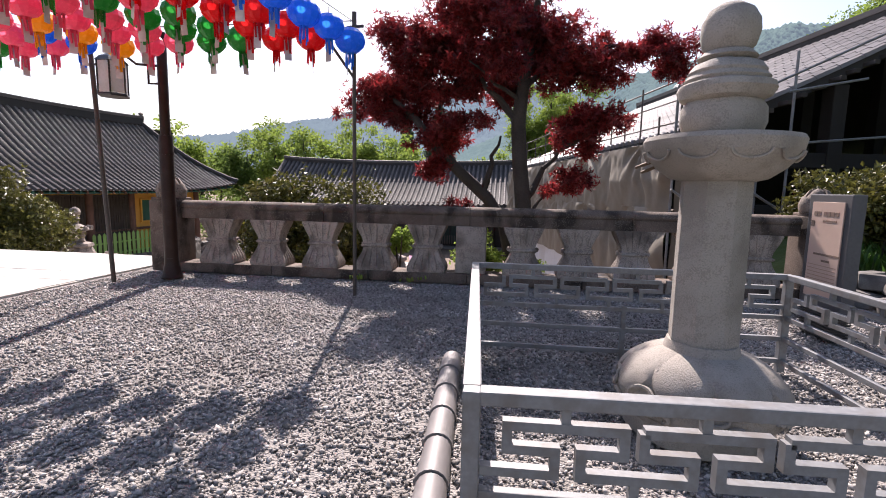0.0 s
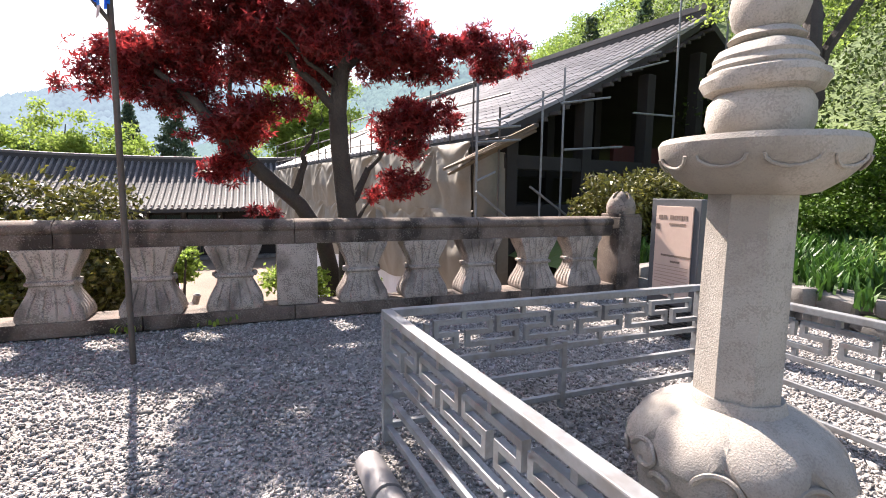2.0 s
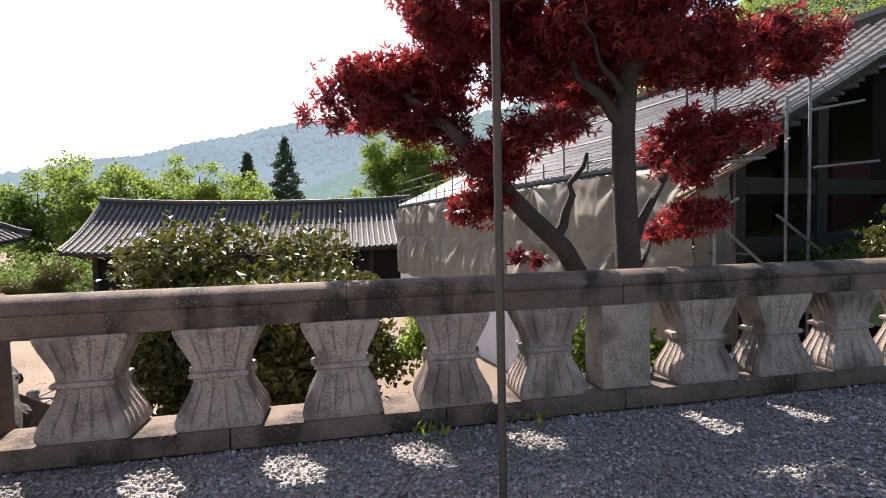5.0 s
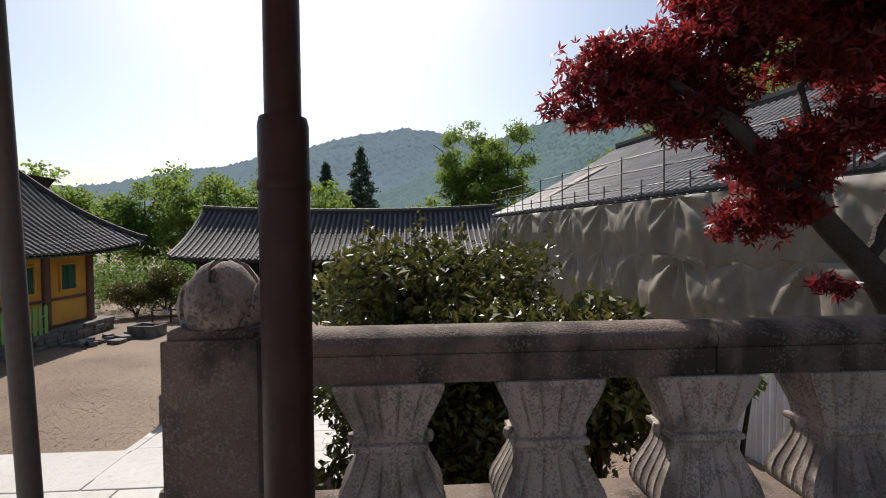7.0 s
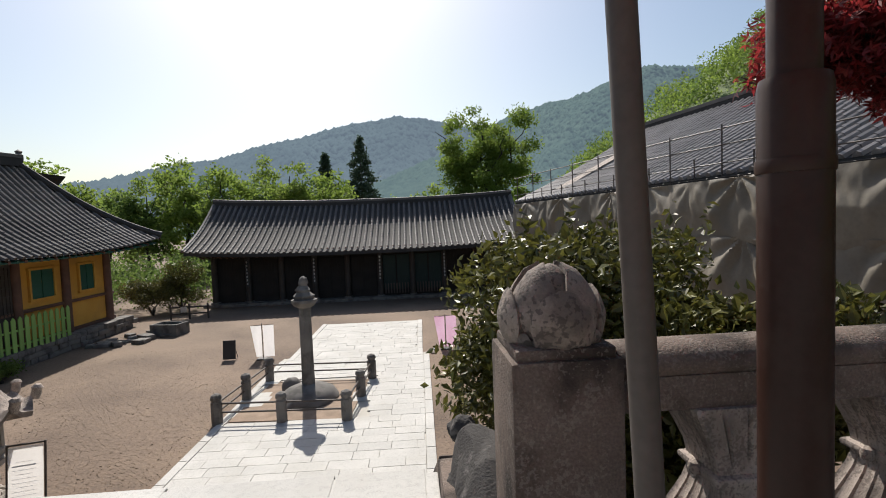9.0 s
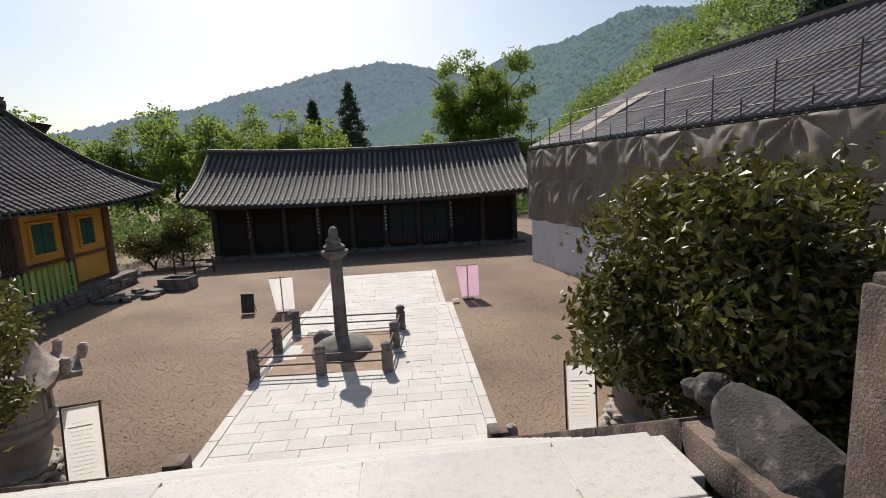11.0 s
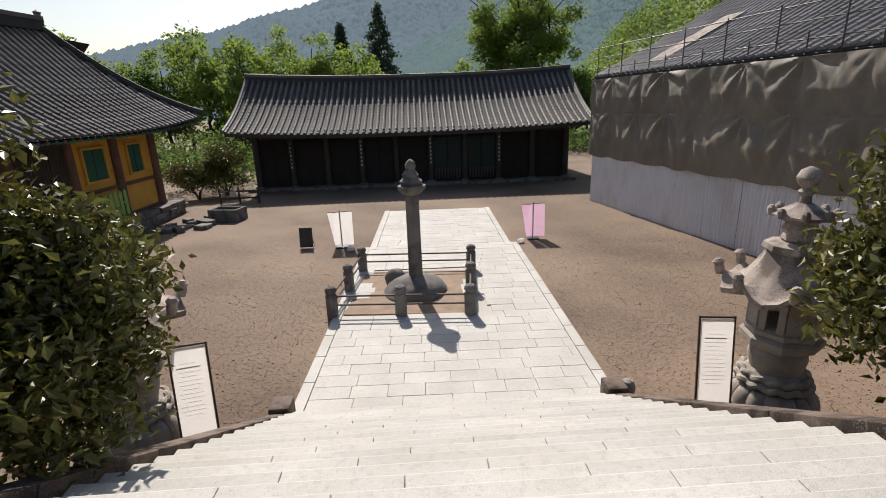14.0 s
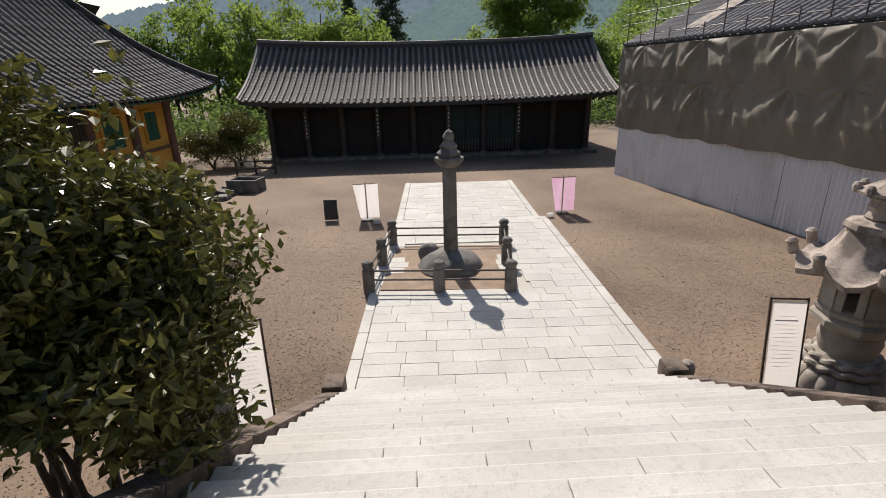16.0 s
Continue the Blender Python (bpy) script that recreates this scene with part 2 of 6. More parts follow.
def tube(bm, pts, radii, seg=8, cap=True):
    """A round bar along points with a radius at each."""
    pts = [Vector(p) for p in pts]
    if isinstance(radii, (int, float)):
        radii = [radii] * len(pts)
    rings, side = [], None
    for k, p in enumerate(pts):
        d = (pts[min(k + 1, len(pts) - 1)] - pts[max(k - 1, 0)]).normalized()
        if side is None:
            side = d.orthogonal().normalized()
        side = (side - d * side.dot(d)).normalized()
        up = d.cross(side)
        rings.append([bm.verts.new(p + radii[k] * (math.cos(2 * math.pi * i / seg) * side + math.sin(2 * math.pi * i / seg) * up)) for i in range(seg)])
    for p, q in zip(rings, rings[1:]):
        for i in range(seg):
            bm.faces.new((p[i], p[(i + 1) % seg], q[(i + 1) % seg], q[i]))
    if cap:
        bm.faces.new(rings[0][::-1])
        bm.faces.new(rings[-1])


def sheet(bm, grid, thick=0.0):
    """A surface through a grid of points, given a back at a depth below it."""
    rows = [[bm.verts.new(p) for p in row] for row in grid]
    for a, b in zip(rows, rows[1:]):
        for i in range(len(a) - 1):
            bm.faces.new((a[i], a[i + 1], b[i + 1], b[i]))
    if thick:
        bmesh.ops.recalc_face_normals(bm, faces=bm.faces)
        bmesh.ops.solidify(bm, geom=list(bm.faces), thickness=thick)


def mesh_of(name, bm, material, smooth=False):
    bmesh.ops.recalc_face_normals(bm, faces=bm.faces)
    me = bpy.data.meshes.new(name)
    bm.to_mesh(me)
    bm.free()
    me.materials.append(material)
    if smooth:
        me.shade_smooth()
        me.set_sharp_from_angle(angle=radians(38))
    return me


def part(name, bm, material, parent, label="", smooth=False, at=None):
    ob = new(name, mesh_of(name, bm, material, smooth) if isinstance(bm, bmesh.types.BMesh) else bm)
    ob.parent = parent
    if at is not None:
        ob.matrix_basis = at
    if label:
        ob["label"] = label
    return ob


def thing(name, label, category, m=None, group="", kind=""):
    ob = new(name)
    ob.empty_display_size = 0.1
    ob.matrix_basis = m or Matrix()
    return tagged(ob, label, category, group, kind)


def structure(name, bm, material, label="", smooth=False):
    return tagged(new(name, mesh_of(name, bm, material, smooth)), label, "", "", "structure")


def mesh_np(name, verts, faces, material):
    """A mesh from arrays: verts (n, 3), faces (m, k)."""
    me = bpy.data.meshes.new(name)
    k = faces.shape[1]
    me.vertices.add(len(verts))
    me.vertices.foreach_set("co", np.asarray(verts, np.float32).ravel())
    me.loops.add(faces.size)
    me.loops.foreach_set("vertex_index", faces.astype(np.int32).ravel())
    me.polygons.add(len(faces))
    me.polygons.foreach_set("loop_start", np.arange(0, faces.size, k, dtype=np.int32))
    me.polygons.foreach_set("loop_total", np.full(len(faces), k, np.int32))
    me.update(calc_edges=True)
    me.materials.append(material)
    return me


LEAF = np.array([(0, 0, 0), (0.27, 0.45, 0.07), (0, 1.0, -0.04), (-0.27, 0.45, 0.07)])
FOLDED = np.array([(0, 0, 0), (0.27, 0.42, 0.09), (0, 1.0, -0.1), (0, 0.5, -0.02), (0, 0, 0), (0, 0.5, -0.02), (0, 1.0, -0.1), (-0.27, 0.42, 0.09)])
STAR = np.array([(0, 0, 0), (0.14, 0.35, 0.03), (0, 1.0, -0.08), (-0.14, 0.35, 0.03),
                 (0, 0, 0), (0.38, 0.08, 0.03), (0.8, 0.5, -0.06), (0.2, 0.3, 0.03),
                 (0, 0, 0), (-0.2, 0.3, 0.03), (-0.8, 0.5, -0.06), (-0.38, 0.08, 0.03)])


def turns(n, rng, flat=0.0):
    """n random rotations; flat keeps leaves lying nearer to level."""
    q = rng.normal(size=(n, 4))
    q[:, 1:3] *= 1 - flat
    q /= np.linalg.norm(q, axis=1)[:, None]
    w, x, y, z = q.T
    return np.stack([np.stack([1 - 2 * (y * y + z * z), 2 * (x * y - z * w), 2 * (x * z + y * w)], -1),
                     np.stack([2 * (x * y + z * w), 1 - 2 * (x * x + z * z), 2 * (y * z - x * w)], -1),
                     np.stack([2 * (x * z - y * w), 2 * (y * z + x * w), 1 - 2 * (x * x + y * y)], -1)], 1)


def leaves(name, blobs, count, size, material, seed, shape=LEAF, flat=0.2, shell=0.55):
    """Many leaves in clumps: blobs are (centre, radii)."""
    rng = np.random.default_rng(seed)
    vol = np.array([b[1][0] * b[1][1] * b[1][2] for b in blobs]) ** 0.75
    pick = rng.choice(len(blobs), count, p=vol / vol.sum())
    c = np.array([b[0] for b in blobs])[pick]
    r = np.array([b[1] for b in blobs])[pick]
    d = rng.normal(size=(count, 3))
    d /= np.linalg.norm(d, axis=1)[:, None]
    rad = (shell + (1 - shell) * rng.random(count)) * (1 + 0.22 * rng.normal(size=count) * 0.6)
    p = c + d * r * rad[:, None]
    s = size * (0.6 + 0.8 * rng.random(count))
    v = p[:, None, :] + np.einsum("nij,kj->nki", turns(count, rng, flat), shape) * s[:, None, None]
    f = np.arange(count * len(shape)).reshape(-1, 4)
    return mesh_np(name, v.reshape(-1, 3), f, material)


def clump(rng, centre, radii, n, size):
    """n blobs that fill an ellipsoid unevenly."""
    out = []
    for _ in range(n):
        d = rng.normal(size=3)
        d /= np.linalg.norm(d)
        p = np.array(centre) + d * np.array(radii) * rng.uniform(0.25, 1.0)
        s = size * rng.uniform(0.6, 1.35)
        out.append((p, (s * rng.uniform(0.8, 1.3), s * rng.uniform(0.8, 1.3), s * rng.uniform(0.55, 0.9))))
    return out


def pebbles(name, x0, x1, y0, y1, z, count, size, material, seed, keep=None):
    """Loose stones scattered on a level bed."""
    rng = np.random.default_rng(seed)
    p = np.stack([rng.uniform(x0, x1, count), rng.uniform(y0, y1, count), np.full(count, z)], 1)
    if keep is not None:
        p = p[keep(p)]
    n = len(p)
    octa = np.array([(1, 0, 0), (0, 1, 0), (-1, 0, 0), (0, -1, 0), (0, 0, 1), (0, 0, -1)], float)
    s = size * np.exp(rng.normal(size=(n, 1)) * 0.35) * np.array([1.0, 0.68, 0.45]) * rng.uniform(0.75, 1.25, (n, 3))
    v = p[:, None, :] + np.einsum("nij,nkj->nki", turns(n, rng, 0.6), octa[None] * s[:, None, :])
    f = np.array([(0, 1, 4), (1, 2, 4), (2, 3, 4), (3, 0, 4), (1, 0, 5), (2, 1, 5), (3, 2, 5), (0, 3, 5)])
    faces = (np.arange(n)[:, None, None] * 6 + f[None]).reshape(-1, 3)
    return mesh_np(name, v.reshape(-1, 3), faces, material)

# ---- ground and terrace ----
COURT_Z = -3.5
bm = bmesh.new()
sheet(bm, [[(x, y, COURT_Z) for x in (-2500, -60, -30, 30, 60, 2500)] for y in (-2500, -60, -20, 60, 90, 2500)])
structure("ground", bm, COURT, "brown gritty gravel court of the lower level")

bm = bmesh.new()   # terrace body
box(bm, (24.855, -21.4, -1.76), (60.29, 57.2, 3.46))
structure("terrace_east", bm, GRAVEL, "grey gravel terrace held by a stone wall")
bm = bmesh.new()
box(bm, (-32.7, -21.4, -1.78), (54.8, 57.2, 3.44))
structure("terrace_west", bm, GRAVEL, "raised terrace bed below the pale paving")
# the stone walk on the terrace, laid in slabs
bm = bmesh.new()
box(bm, (-8.05, -3.2, -0.055), (5.5, 22.0, 0.09))
walkway = structure("terrace_walk_bed", bm, JOINT, "sandy bed of the terrace walk")
GRAVEL_TOP = 0.0


def slab_mesh(name, sx, sy, sz, material, bevel=0.012):
    b = bmesh.new()
    box(b, (0, 0, 0), (sx, sy, sz), None, bevel)
    return mesh_of(name, b, material)


# retaining wall under the balustrade: squared blocks
bm = bmesh.new()
rng = random.Random(5)
for k in range(7):
    x = -4.6
    while x < 22:
        w = rng.uniform(0.6, 1.2)
        box(bm, (x + w / 2, 7.26, -3.25 + 0.5 * k), (w - 0.02, 0.12 + rng.uniform(0, 0.03), 0.48), None, 0.015)
        x += w
structure("retaining_wall", bm, DARKSTONE, "squared granite blocks of the terrace wall")

# ---- stairs ----
N_STEPS, TOP_Y, FOOT_Y = 20, 8.15, 13.85
RISE, TREAD = 3.5 / N_STEPS, (FOOT_Y - TOP_Y) / (N_STEPS - 1)
STAIR_L, STAIR_R = -10.72, -5.22
stairs = thing("stone_staircase", "broad flight of pale granite steps between low stone stringers", "stairs", kind="structure")
rng = random.Random(11)
tread_meshes = [slab_mesh("tread_block", w, 0.40, RISE - 0.004, PAVE, 0.012) for w in (1.1, 1.37, 1.83)]
for k in range(N_STEPS):
    z = -RISE * k - RISE / 2
    y1 = TOP_Y + TREAD * k
    x = STAIR_L
    widths = [1.1] * 5 if k % 3 == 0 else ([1.37] * 4 if k % 3 == 1 else [1.83] * 3)
    rng.shuffle(widths)
    for w in widths:
        me = tread_meshes[(1.1, 1.37, 1.83).index(w)]
        part("tread_block", me, PAVE, stairs, at=pose(x + w / 2, y1 - 0.2, z + rng.uniform(-0.002, 0.002)) @ Matrix.Diagonal((1.0, 1, 1, 1)))
        x += w + 0.003
bm = bmesh.new()
for k in range(N_STEPS):
    box(bm, ((STAIR_L + STAIR_R) / 2, TOP_Y + TREAD * k - 0.9, -RISE * (k + 1) - 0.05), (5.4, 1.9, RISE))
part("stair_core", bm, JOINT, stairs)
for sx in (STAIR_L - 0.15, STAIR_R + 0.15):
    a, b = Vector((sx, 8.0, 0.16)), Vector((sx, 13.8, -3.34))
    n = 5
    for i in range(n):
        p, q = a.lerp(b, i / n), a.lerp(b, (i + 1) / n)
        d = (q - p).normalized()
        ang = math.degrees(math.atan2(d.z, d.y))
        mid = (p + q) / 2
        bm = bmesh.new()
        box(bm, (0, 0, -0.16), (0.27, (q - p).length - 0.012, 0.36), pose(mid.x, mid.y, mid.z, ang, 0, 0), 0.02)
        part("stringer", bm, RAILSTONE, stairs, "weathered stone stringer", smooth=True)
    bm = bmesh.new()
    box(bm, (sx, 7.6, 0.06), (0.27, 0.78, 0.22), None, 0.02)
    part("stringer_head", bm, RAILSTONE, stairs, smooth=True)
    bm = bmesh.new()
    box(bm, (sx, 13.9, -3.33), (0.36, 0.4, 0.34), None, 0.05)
    part("newel_block", bm, RAILSTONE, stairs, smooth=True)
bm = bmesh.new()
lathe(bm, [(0.02, -3.5), (0.1, -3.48), (0.13, -3.36), (0.13, -3.28), (0.09, -3.18), (0.02, -3.14)], 14, (STAIR_R + 0.42, 13.95), wobble=0.1)
tagged(new("round_stone", mesh_of("round_stone", bm, CARVED, True)), "pale round boulder at the foot of the stringer", "stone")

# ---- court paving ----
paving = thing("court_paving", "pale granite slab walk across the gravel court", "paving", pose(-7.87, 13.87, COURT_Z, 0, 0, -1.4), kind="structure")
bm = bmesh.new()
box(bm, (0, 5.2, 0.0), (5.82, 10.5, 0.03))
box(bm, (-0.02, 13.7, 0.0), (5.36, 6.7, 0.03))
part("bedding", bm, JOINT, paving)
rng = random.Random(3)
SLAB = {w: slab_mesh("slab", w - 0.008, 0.392, 0.06, PAVE, 0.004) for w in (0.5, 0.6, 0.7, 0.8, 0.9)}
KERB = slab_mesh("kerb_slab", 0.22, 0.98, 0.075, PAVE, 0.01)
y = 0.02
row = 0
while y < 16.6:
    half = 2.68 if y < 10.3 else 2.42
    x = -half - rng.uniform(0.0, 0.3)
    while x < half:
        w = rng.choice((0.6, 0.7, 0.8, 0.9, 0.9))
        c = x + w / 2
        lo, hi = max(x, -half), min(x + w, half)
        inside = 4.3 - 0.2 < y + 0.2 < 7.6 and -2.35 < c < 0.75
        if hi - lo > 0.08 and not inside:
            part("slab", SLAB[w], PAVE, paving, at=pose((lo + hi) / 2, y + 0.2, 0.016 + rng.uniform(-0.004, 0.004)) @ Matrix.Diagonal(((hi - lo) / w, 1, 1, 1)))
        x += w
    y += 0.4
for k in range(17):
    h = 2.8 if k < 10 else 2.54
    for s in (-1, 1):
        part("kerb_slab", KERB, PAVE, paving, at=pose(s * h, k + 0.5, 0.018))

# ---- balustrade ----
RY = 7.02
balustrade = thing("stone_balustrade", "weathered granite balustrade with fluted hourglass balusters", "balustrade")
rng = random.Random(2)
xs = [-4.5, -2.95, -1.4, 0.1, 1.75, 3.2, 4.6]
for a, b in zip(xs, xs[1:]):
    bm = bmesh.new()
    box(bm, ((a + b) / 2, RY, 0.07), (b - a - 0.008, 0.40, 0.15), None, 0.015)
    part("plinth", bm, RAILSTONE, balustrade, smooth=True)
for a, b in zip([-4.48, -2.12, 0.12, 2.4], [-2.12, 0.12, 2.4, 4.58]):
    bm = bmesh.new()
    box(bm, ((a + b) / 2, RY, 0.925), (b - a - 0.006, 0.27, 0.15), None, 0.01)
    part("beam", bm, RAILSTONE, balustrade, smooth=True)
    bm = bmesh.new()
    prof = [(math.cos(t) * 0.15, 1.045 + 0.085 * math.sin(t)) for t in np.linspace(-0.75, math.pi + 0.75, 15)]
    ends = []
    for x in (a + 0.004, b - 0.004):
        ends.append([bm.verts.new((x, RY + p, z)) for p, z in prof])
    for i in range(len(prof) - 1):
        bm.faces.new((ends[0][i], ends[0][i + 1], ends[1][i + 1], ends[1][i]))
    bm.faces.new((ends[0][0], ends[1][0], ends[1][-1], ends[0][-1]))
    bm.faces.new(ends[0])
    bm.faces.new(ends[1][::-1])
    part("handrail", bm, RAILSTONE, balustrade, "rounded handrail with worn joints", smooth=True)


def baluster_mesh():
    """Hourglass block carved as bound leaves: narrow grooves run from the waist to both ends."""
    b = bmesh.new()
    levels = [(0.145, 0.275, 0.18), (0.17, 0.288, 0.19), (0.21, 0.29, 0.19), (0.27, 0.272, 0.178), (0.34, 0.235, 0.158), (0.42, 0.196, 0.138), (0.48, 0.176, 0.127),
              (0.56, 0.176, 0.127), (0.61, 0.19, 0.132), (0.68, 0.22, 0.144), (0.75, 0.254, 0.155), (0.81, 0.28, 0.162), (0.84, 0.288, 0.163), (0.853, 0.28, 0.16)]
    per, lobes = 40, 5
    rings = []
    for z, hx, hy in levels:
        cut = 0.0 if z < 0.16 or z > 0.848 or 0.47 < z < 0.57 else (0.5 if z < 0.2 or z > 0.83 else 1.0)
        ring = []
        corners = [(-1, -1), (1, -1), (1, 1), (-1, 1)]
        for side_no in range(4):
            (ax, ay), (bx, by) = corners[side_no], corners[(side_no + 1) % 4]
            for i in range(per):
                t = i / per
                px, py = (ax + (bx - ax) * t) * hx, (ay + (by - ay) * t) * hy
                f = (t * lobes) % 1.0
                near = min(f, 1 - f) * hx * 2 / lobes
                g = cut * (0.016 * math.exp(-(near / 0.009) ** 2) - 0.006 * math.sin(math.pi * f)) * (0.0 if i == 0 else 1.0)
                if side_no % 2 == 0:
                    py -= math.copysign(g, py)
                else:
                    px -= math.copysign(g, px)
                if i == 0:
                    px, py = px * 0.965, py * 0.965
                ring.append(b.verts.new((px, py, z)))
        rings.append(ring)
    n = per * 4
    for p, q in zip(rings, rings[1:]):
        for i in range(n):
            b.faces.new((p[i], p[(i + 1) % n], q[(i + 1) % n], q[i]))
    b.faces.new(rings[0][::-1])
    b.faces.new(rings[-1])
    return mesh_of("baluster", b, STONE, True)


def band_mesh():
    b = bmesh.new()
    rows = [(0.178, 0.495), (0.196, 0.505), (0.2, 0.52), (0.196, 0.535), (0.178, 0.545)]
    rings = []
    for h, z in rows:
        d = h - 0.045
        rings.append([b.verts.new((sx * h, sy * d, z)) for sx, sy in ((-1, -1), (1, -1), (1, 1), (-1, 1))])
    for p, q in zip(rings, rings[1:]):
        for i in range(4):
            b.faces.new((p[i], p[(i + 1) % 4], q[(i + 1) % 4], q[i]))
    b.faces.new(rings[0][::-1])
    b.faces.new(rings[-1])
    for s in (-1, 1):
        lathe(b, [(0.005, 0.49), (0.025, 0.5), (0.032, 0.525), (0.025, 0.55), (0.005, 0.56)], 10, (s * 0.205, 0))
    return mesh_of("waist_band", b, STONE, True)


BALUSTER, BAND = baluster_mesh(), band_mesh()
for x in (-3.87, -3.02, -2.17, -1.32, -0.52, 0.9, 1.68, 2.46, 3.32, 4.08):
    p = part("baluster", BALUSTER, STONE, balustrade, at=pose(x, RY, 0))
    part("waist_band", BAND, STONE, p)
bm = bmesh.new()
box(bm, (0.14, RY, 0.5), (0.44, 0.3, 0.7), None, 0.015)
part("middle_pier", bm, STONE, balustrade, "plain square pier", smooth=True)


BUDSTONE = surface("brown_granite", (0.16, 0.125, 0.10), (0.30, 0.245, 0.205), 0.85, 4, 90, 0.8, 0.006, stain=(0.07, 0.054, 0.044), stain_scale=7, stain_amount=0.6, speck=((0.05, 0.04, 0.033), 40, 0.54, 0.7))


def lotus_post(x, sx, top, label):
    post = thing("stone_post", label, "post", pose(x, RY, 0), group="balustrade end posts")
    b = bmesh.new()
    box(b, (0, 0, top / 2), (sx, 0.46, top), None, 0.018)
    box(b, (0, 0, top + 0.02), (sx * 0.9, 0.42, 0.05), None, 0.015)
    part("shaft", b, RAILSTONE, post, smooth=True)
    b = bmesh.new()
    r = sx * 0.36
    lathe(b, [(r * 0.7, top + 0.03), (r * 0.8, top + 0.07), (r * 0.84, top + 0.15), (r * 0.76, top + 0.25), (r * 0.52, top + 0.32), (r * 0.2, top + 0.36), (0.01, top + 0.37)], 24)
    bud = part("lotus_bud", b, BUDSTONE, post, "carved lotus bud", smooth=True)
    dome_z = [0.0, 0.03, 0.07, 0.15, 0.25, 0.33, 0.37]
    dome_r = [0.75 * r, 0.8 * r, 0.95 * r, r, 0.86 * r, 0.55 * r, 0.12 * r]
    for lvl, (n, a0, zlo, zhi, hw, out) in enumerate(((4, 45, 0.06, 0.36, 40, 0.008), (4, 0, 0.05, 0.26, 37, 0.036), (14, 0, 0.02, 0.085, 10.5, 0.03))):
        for i in range(n):
            b = bmesh.new()
            g = []
            for v in np.linspace(0, 1, 11):
                wide = hw * (1 - max(0.0, v - 0.3) ** 2.2 / 0.7 ** 2.2) ** 0.5 * (0.86 + 0.14 * min(1, v / 0.3)) + 0.4
                row = []
                for u in np.linspace(-1, 1, 11):
                    ang = radians(u * wide)
                    z = zlo + v * (zhi - zlo)
                    swell = 0.014 * (1 - u * u) * math.sin(math.pi * v)
                    rad = float(np.interp(z, dome_z, dome_r)) + out + swell
                    row.append(Vector((rad * math.sin(ang), rad * math.cos(ang), top + z)))
                g.append(row)
            sheet(b, g, -0.022)
            part("petal", b, BUDSTONE, bud, smooth=True, at=pose(0, 0, 0, 0, 0, a0 + 360 / n * i))
    return post


lotus_post(-4.73, 0.46, 1.12, "tall weathered stone end post with carved lotus bud beside the stairs")
lotus_post(4.82, 0.42, 1.12, "weathered stone end post with lotus bud below dark shrubs")

# ---- roofs ----


def slope_profile(run, rise, n, sag):
    """Points down a slope from ridge (0, 0) to eave (run, -rise), sagging."""
    return [(run * t, -rise * (t + sag * math.sin(math.pi * t) * 0.5)) for t in (i / n for i in range(n + 1))]


def tile_row(profile, r=0.07, lip=0.008):
    """One row of convex roof tiles, lapped course by course, along +x downwards; its end is closed by a round cap."""
    b = bmesh.new()
    arc = [math.pi * i / 4 for i in range(5)]
    for (x0, z0), (x1, z1) in zip(profile, profile[1:]):
        d = Vector((x1 - x0, 0, z1 - z0)).normalized()
        up = Vector((-d.z, 0, d.x))
        rings = []
        for (x, z), q in (((x0, z0), r - lip), ((x1 + d.x * 0.02, z1 + d.z * 0.02), r + lip)):
            rings.append([b.verts.new(Vector((x, 0, z)) + Vector((0, 1, 0)) * q * math.cos(a) + up * q * math.sin(a) * 1.15) for a in arc])
        for i in range(4):
            b.faces.new((rings[0][i], rings[0][i + 1], rings[1][i + 1], rings[1][i]))
        b.faces.new(rings[1])
    return b


def gable_roof(parent, m, length, run, rise, spacing, n, sag, lift, back=True, thick=0.22, tile=0.07, mats=(TILE, TILEBED), courses=True):
    """A roof with its ridge along local y through the origin; slopes fall to +x and -x. lift: how far the ends rise."""
    prof = slope_profile(run, rise, n, sag)
    count = int(length / spacing)
    rise_at = lambda y: lift * (abs(y) / (length / 2)) ** 2.5
    for side in ((1, -1) if back else (1,)):
        b = bmesh.new()
        ys = np.linspace(-length / 2, length / 2, 17)
        sheet(b, [[(side * x, y, z + rise_at(y)) for y in ys] for x, z in prof])
        r = bmesh.ops.extrude_face_region(b, geom=list(b.faces))
        bmesh.ops.translate(b, vec=(0, 0, -thick), verts=[v for v in r["geom"] if isinstance(v, bmesh.types.BMVert)])
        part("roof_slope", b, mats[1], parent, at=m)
        if side == 1 or courses:
            me = mesh_of("tile_row", tile_row([(x, z + 0.01) for x, z in prof], tile), mats[0], True)
            for i in range(count + 1):
                y = -length / 2 + (i + 0.5 * (length - count * spacing) / spacing) * spacing
                part("tile_row", me, mats[0], parent, at=m @ pose(0, y, rise_at(y), 0, 0, 0 if side == 1 else 180))
    return rise_at


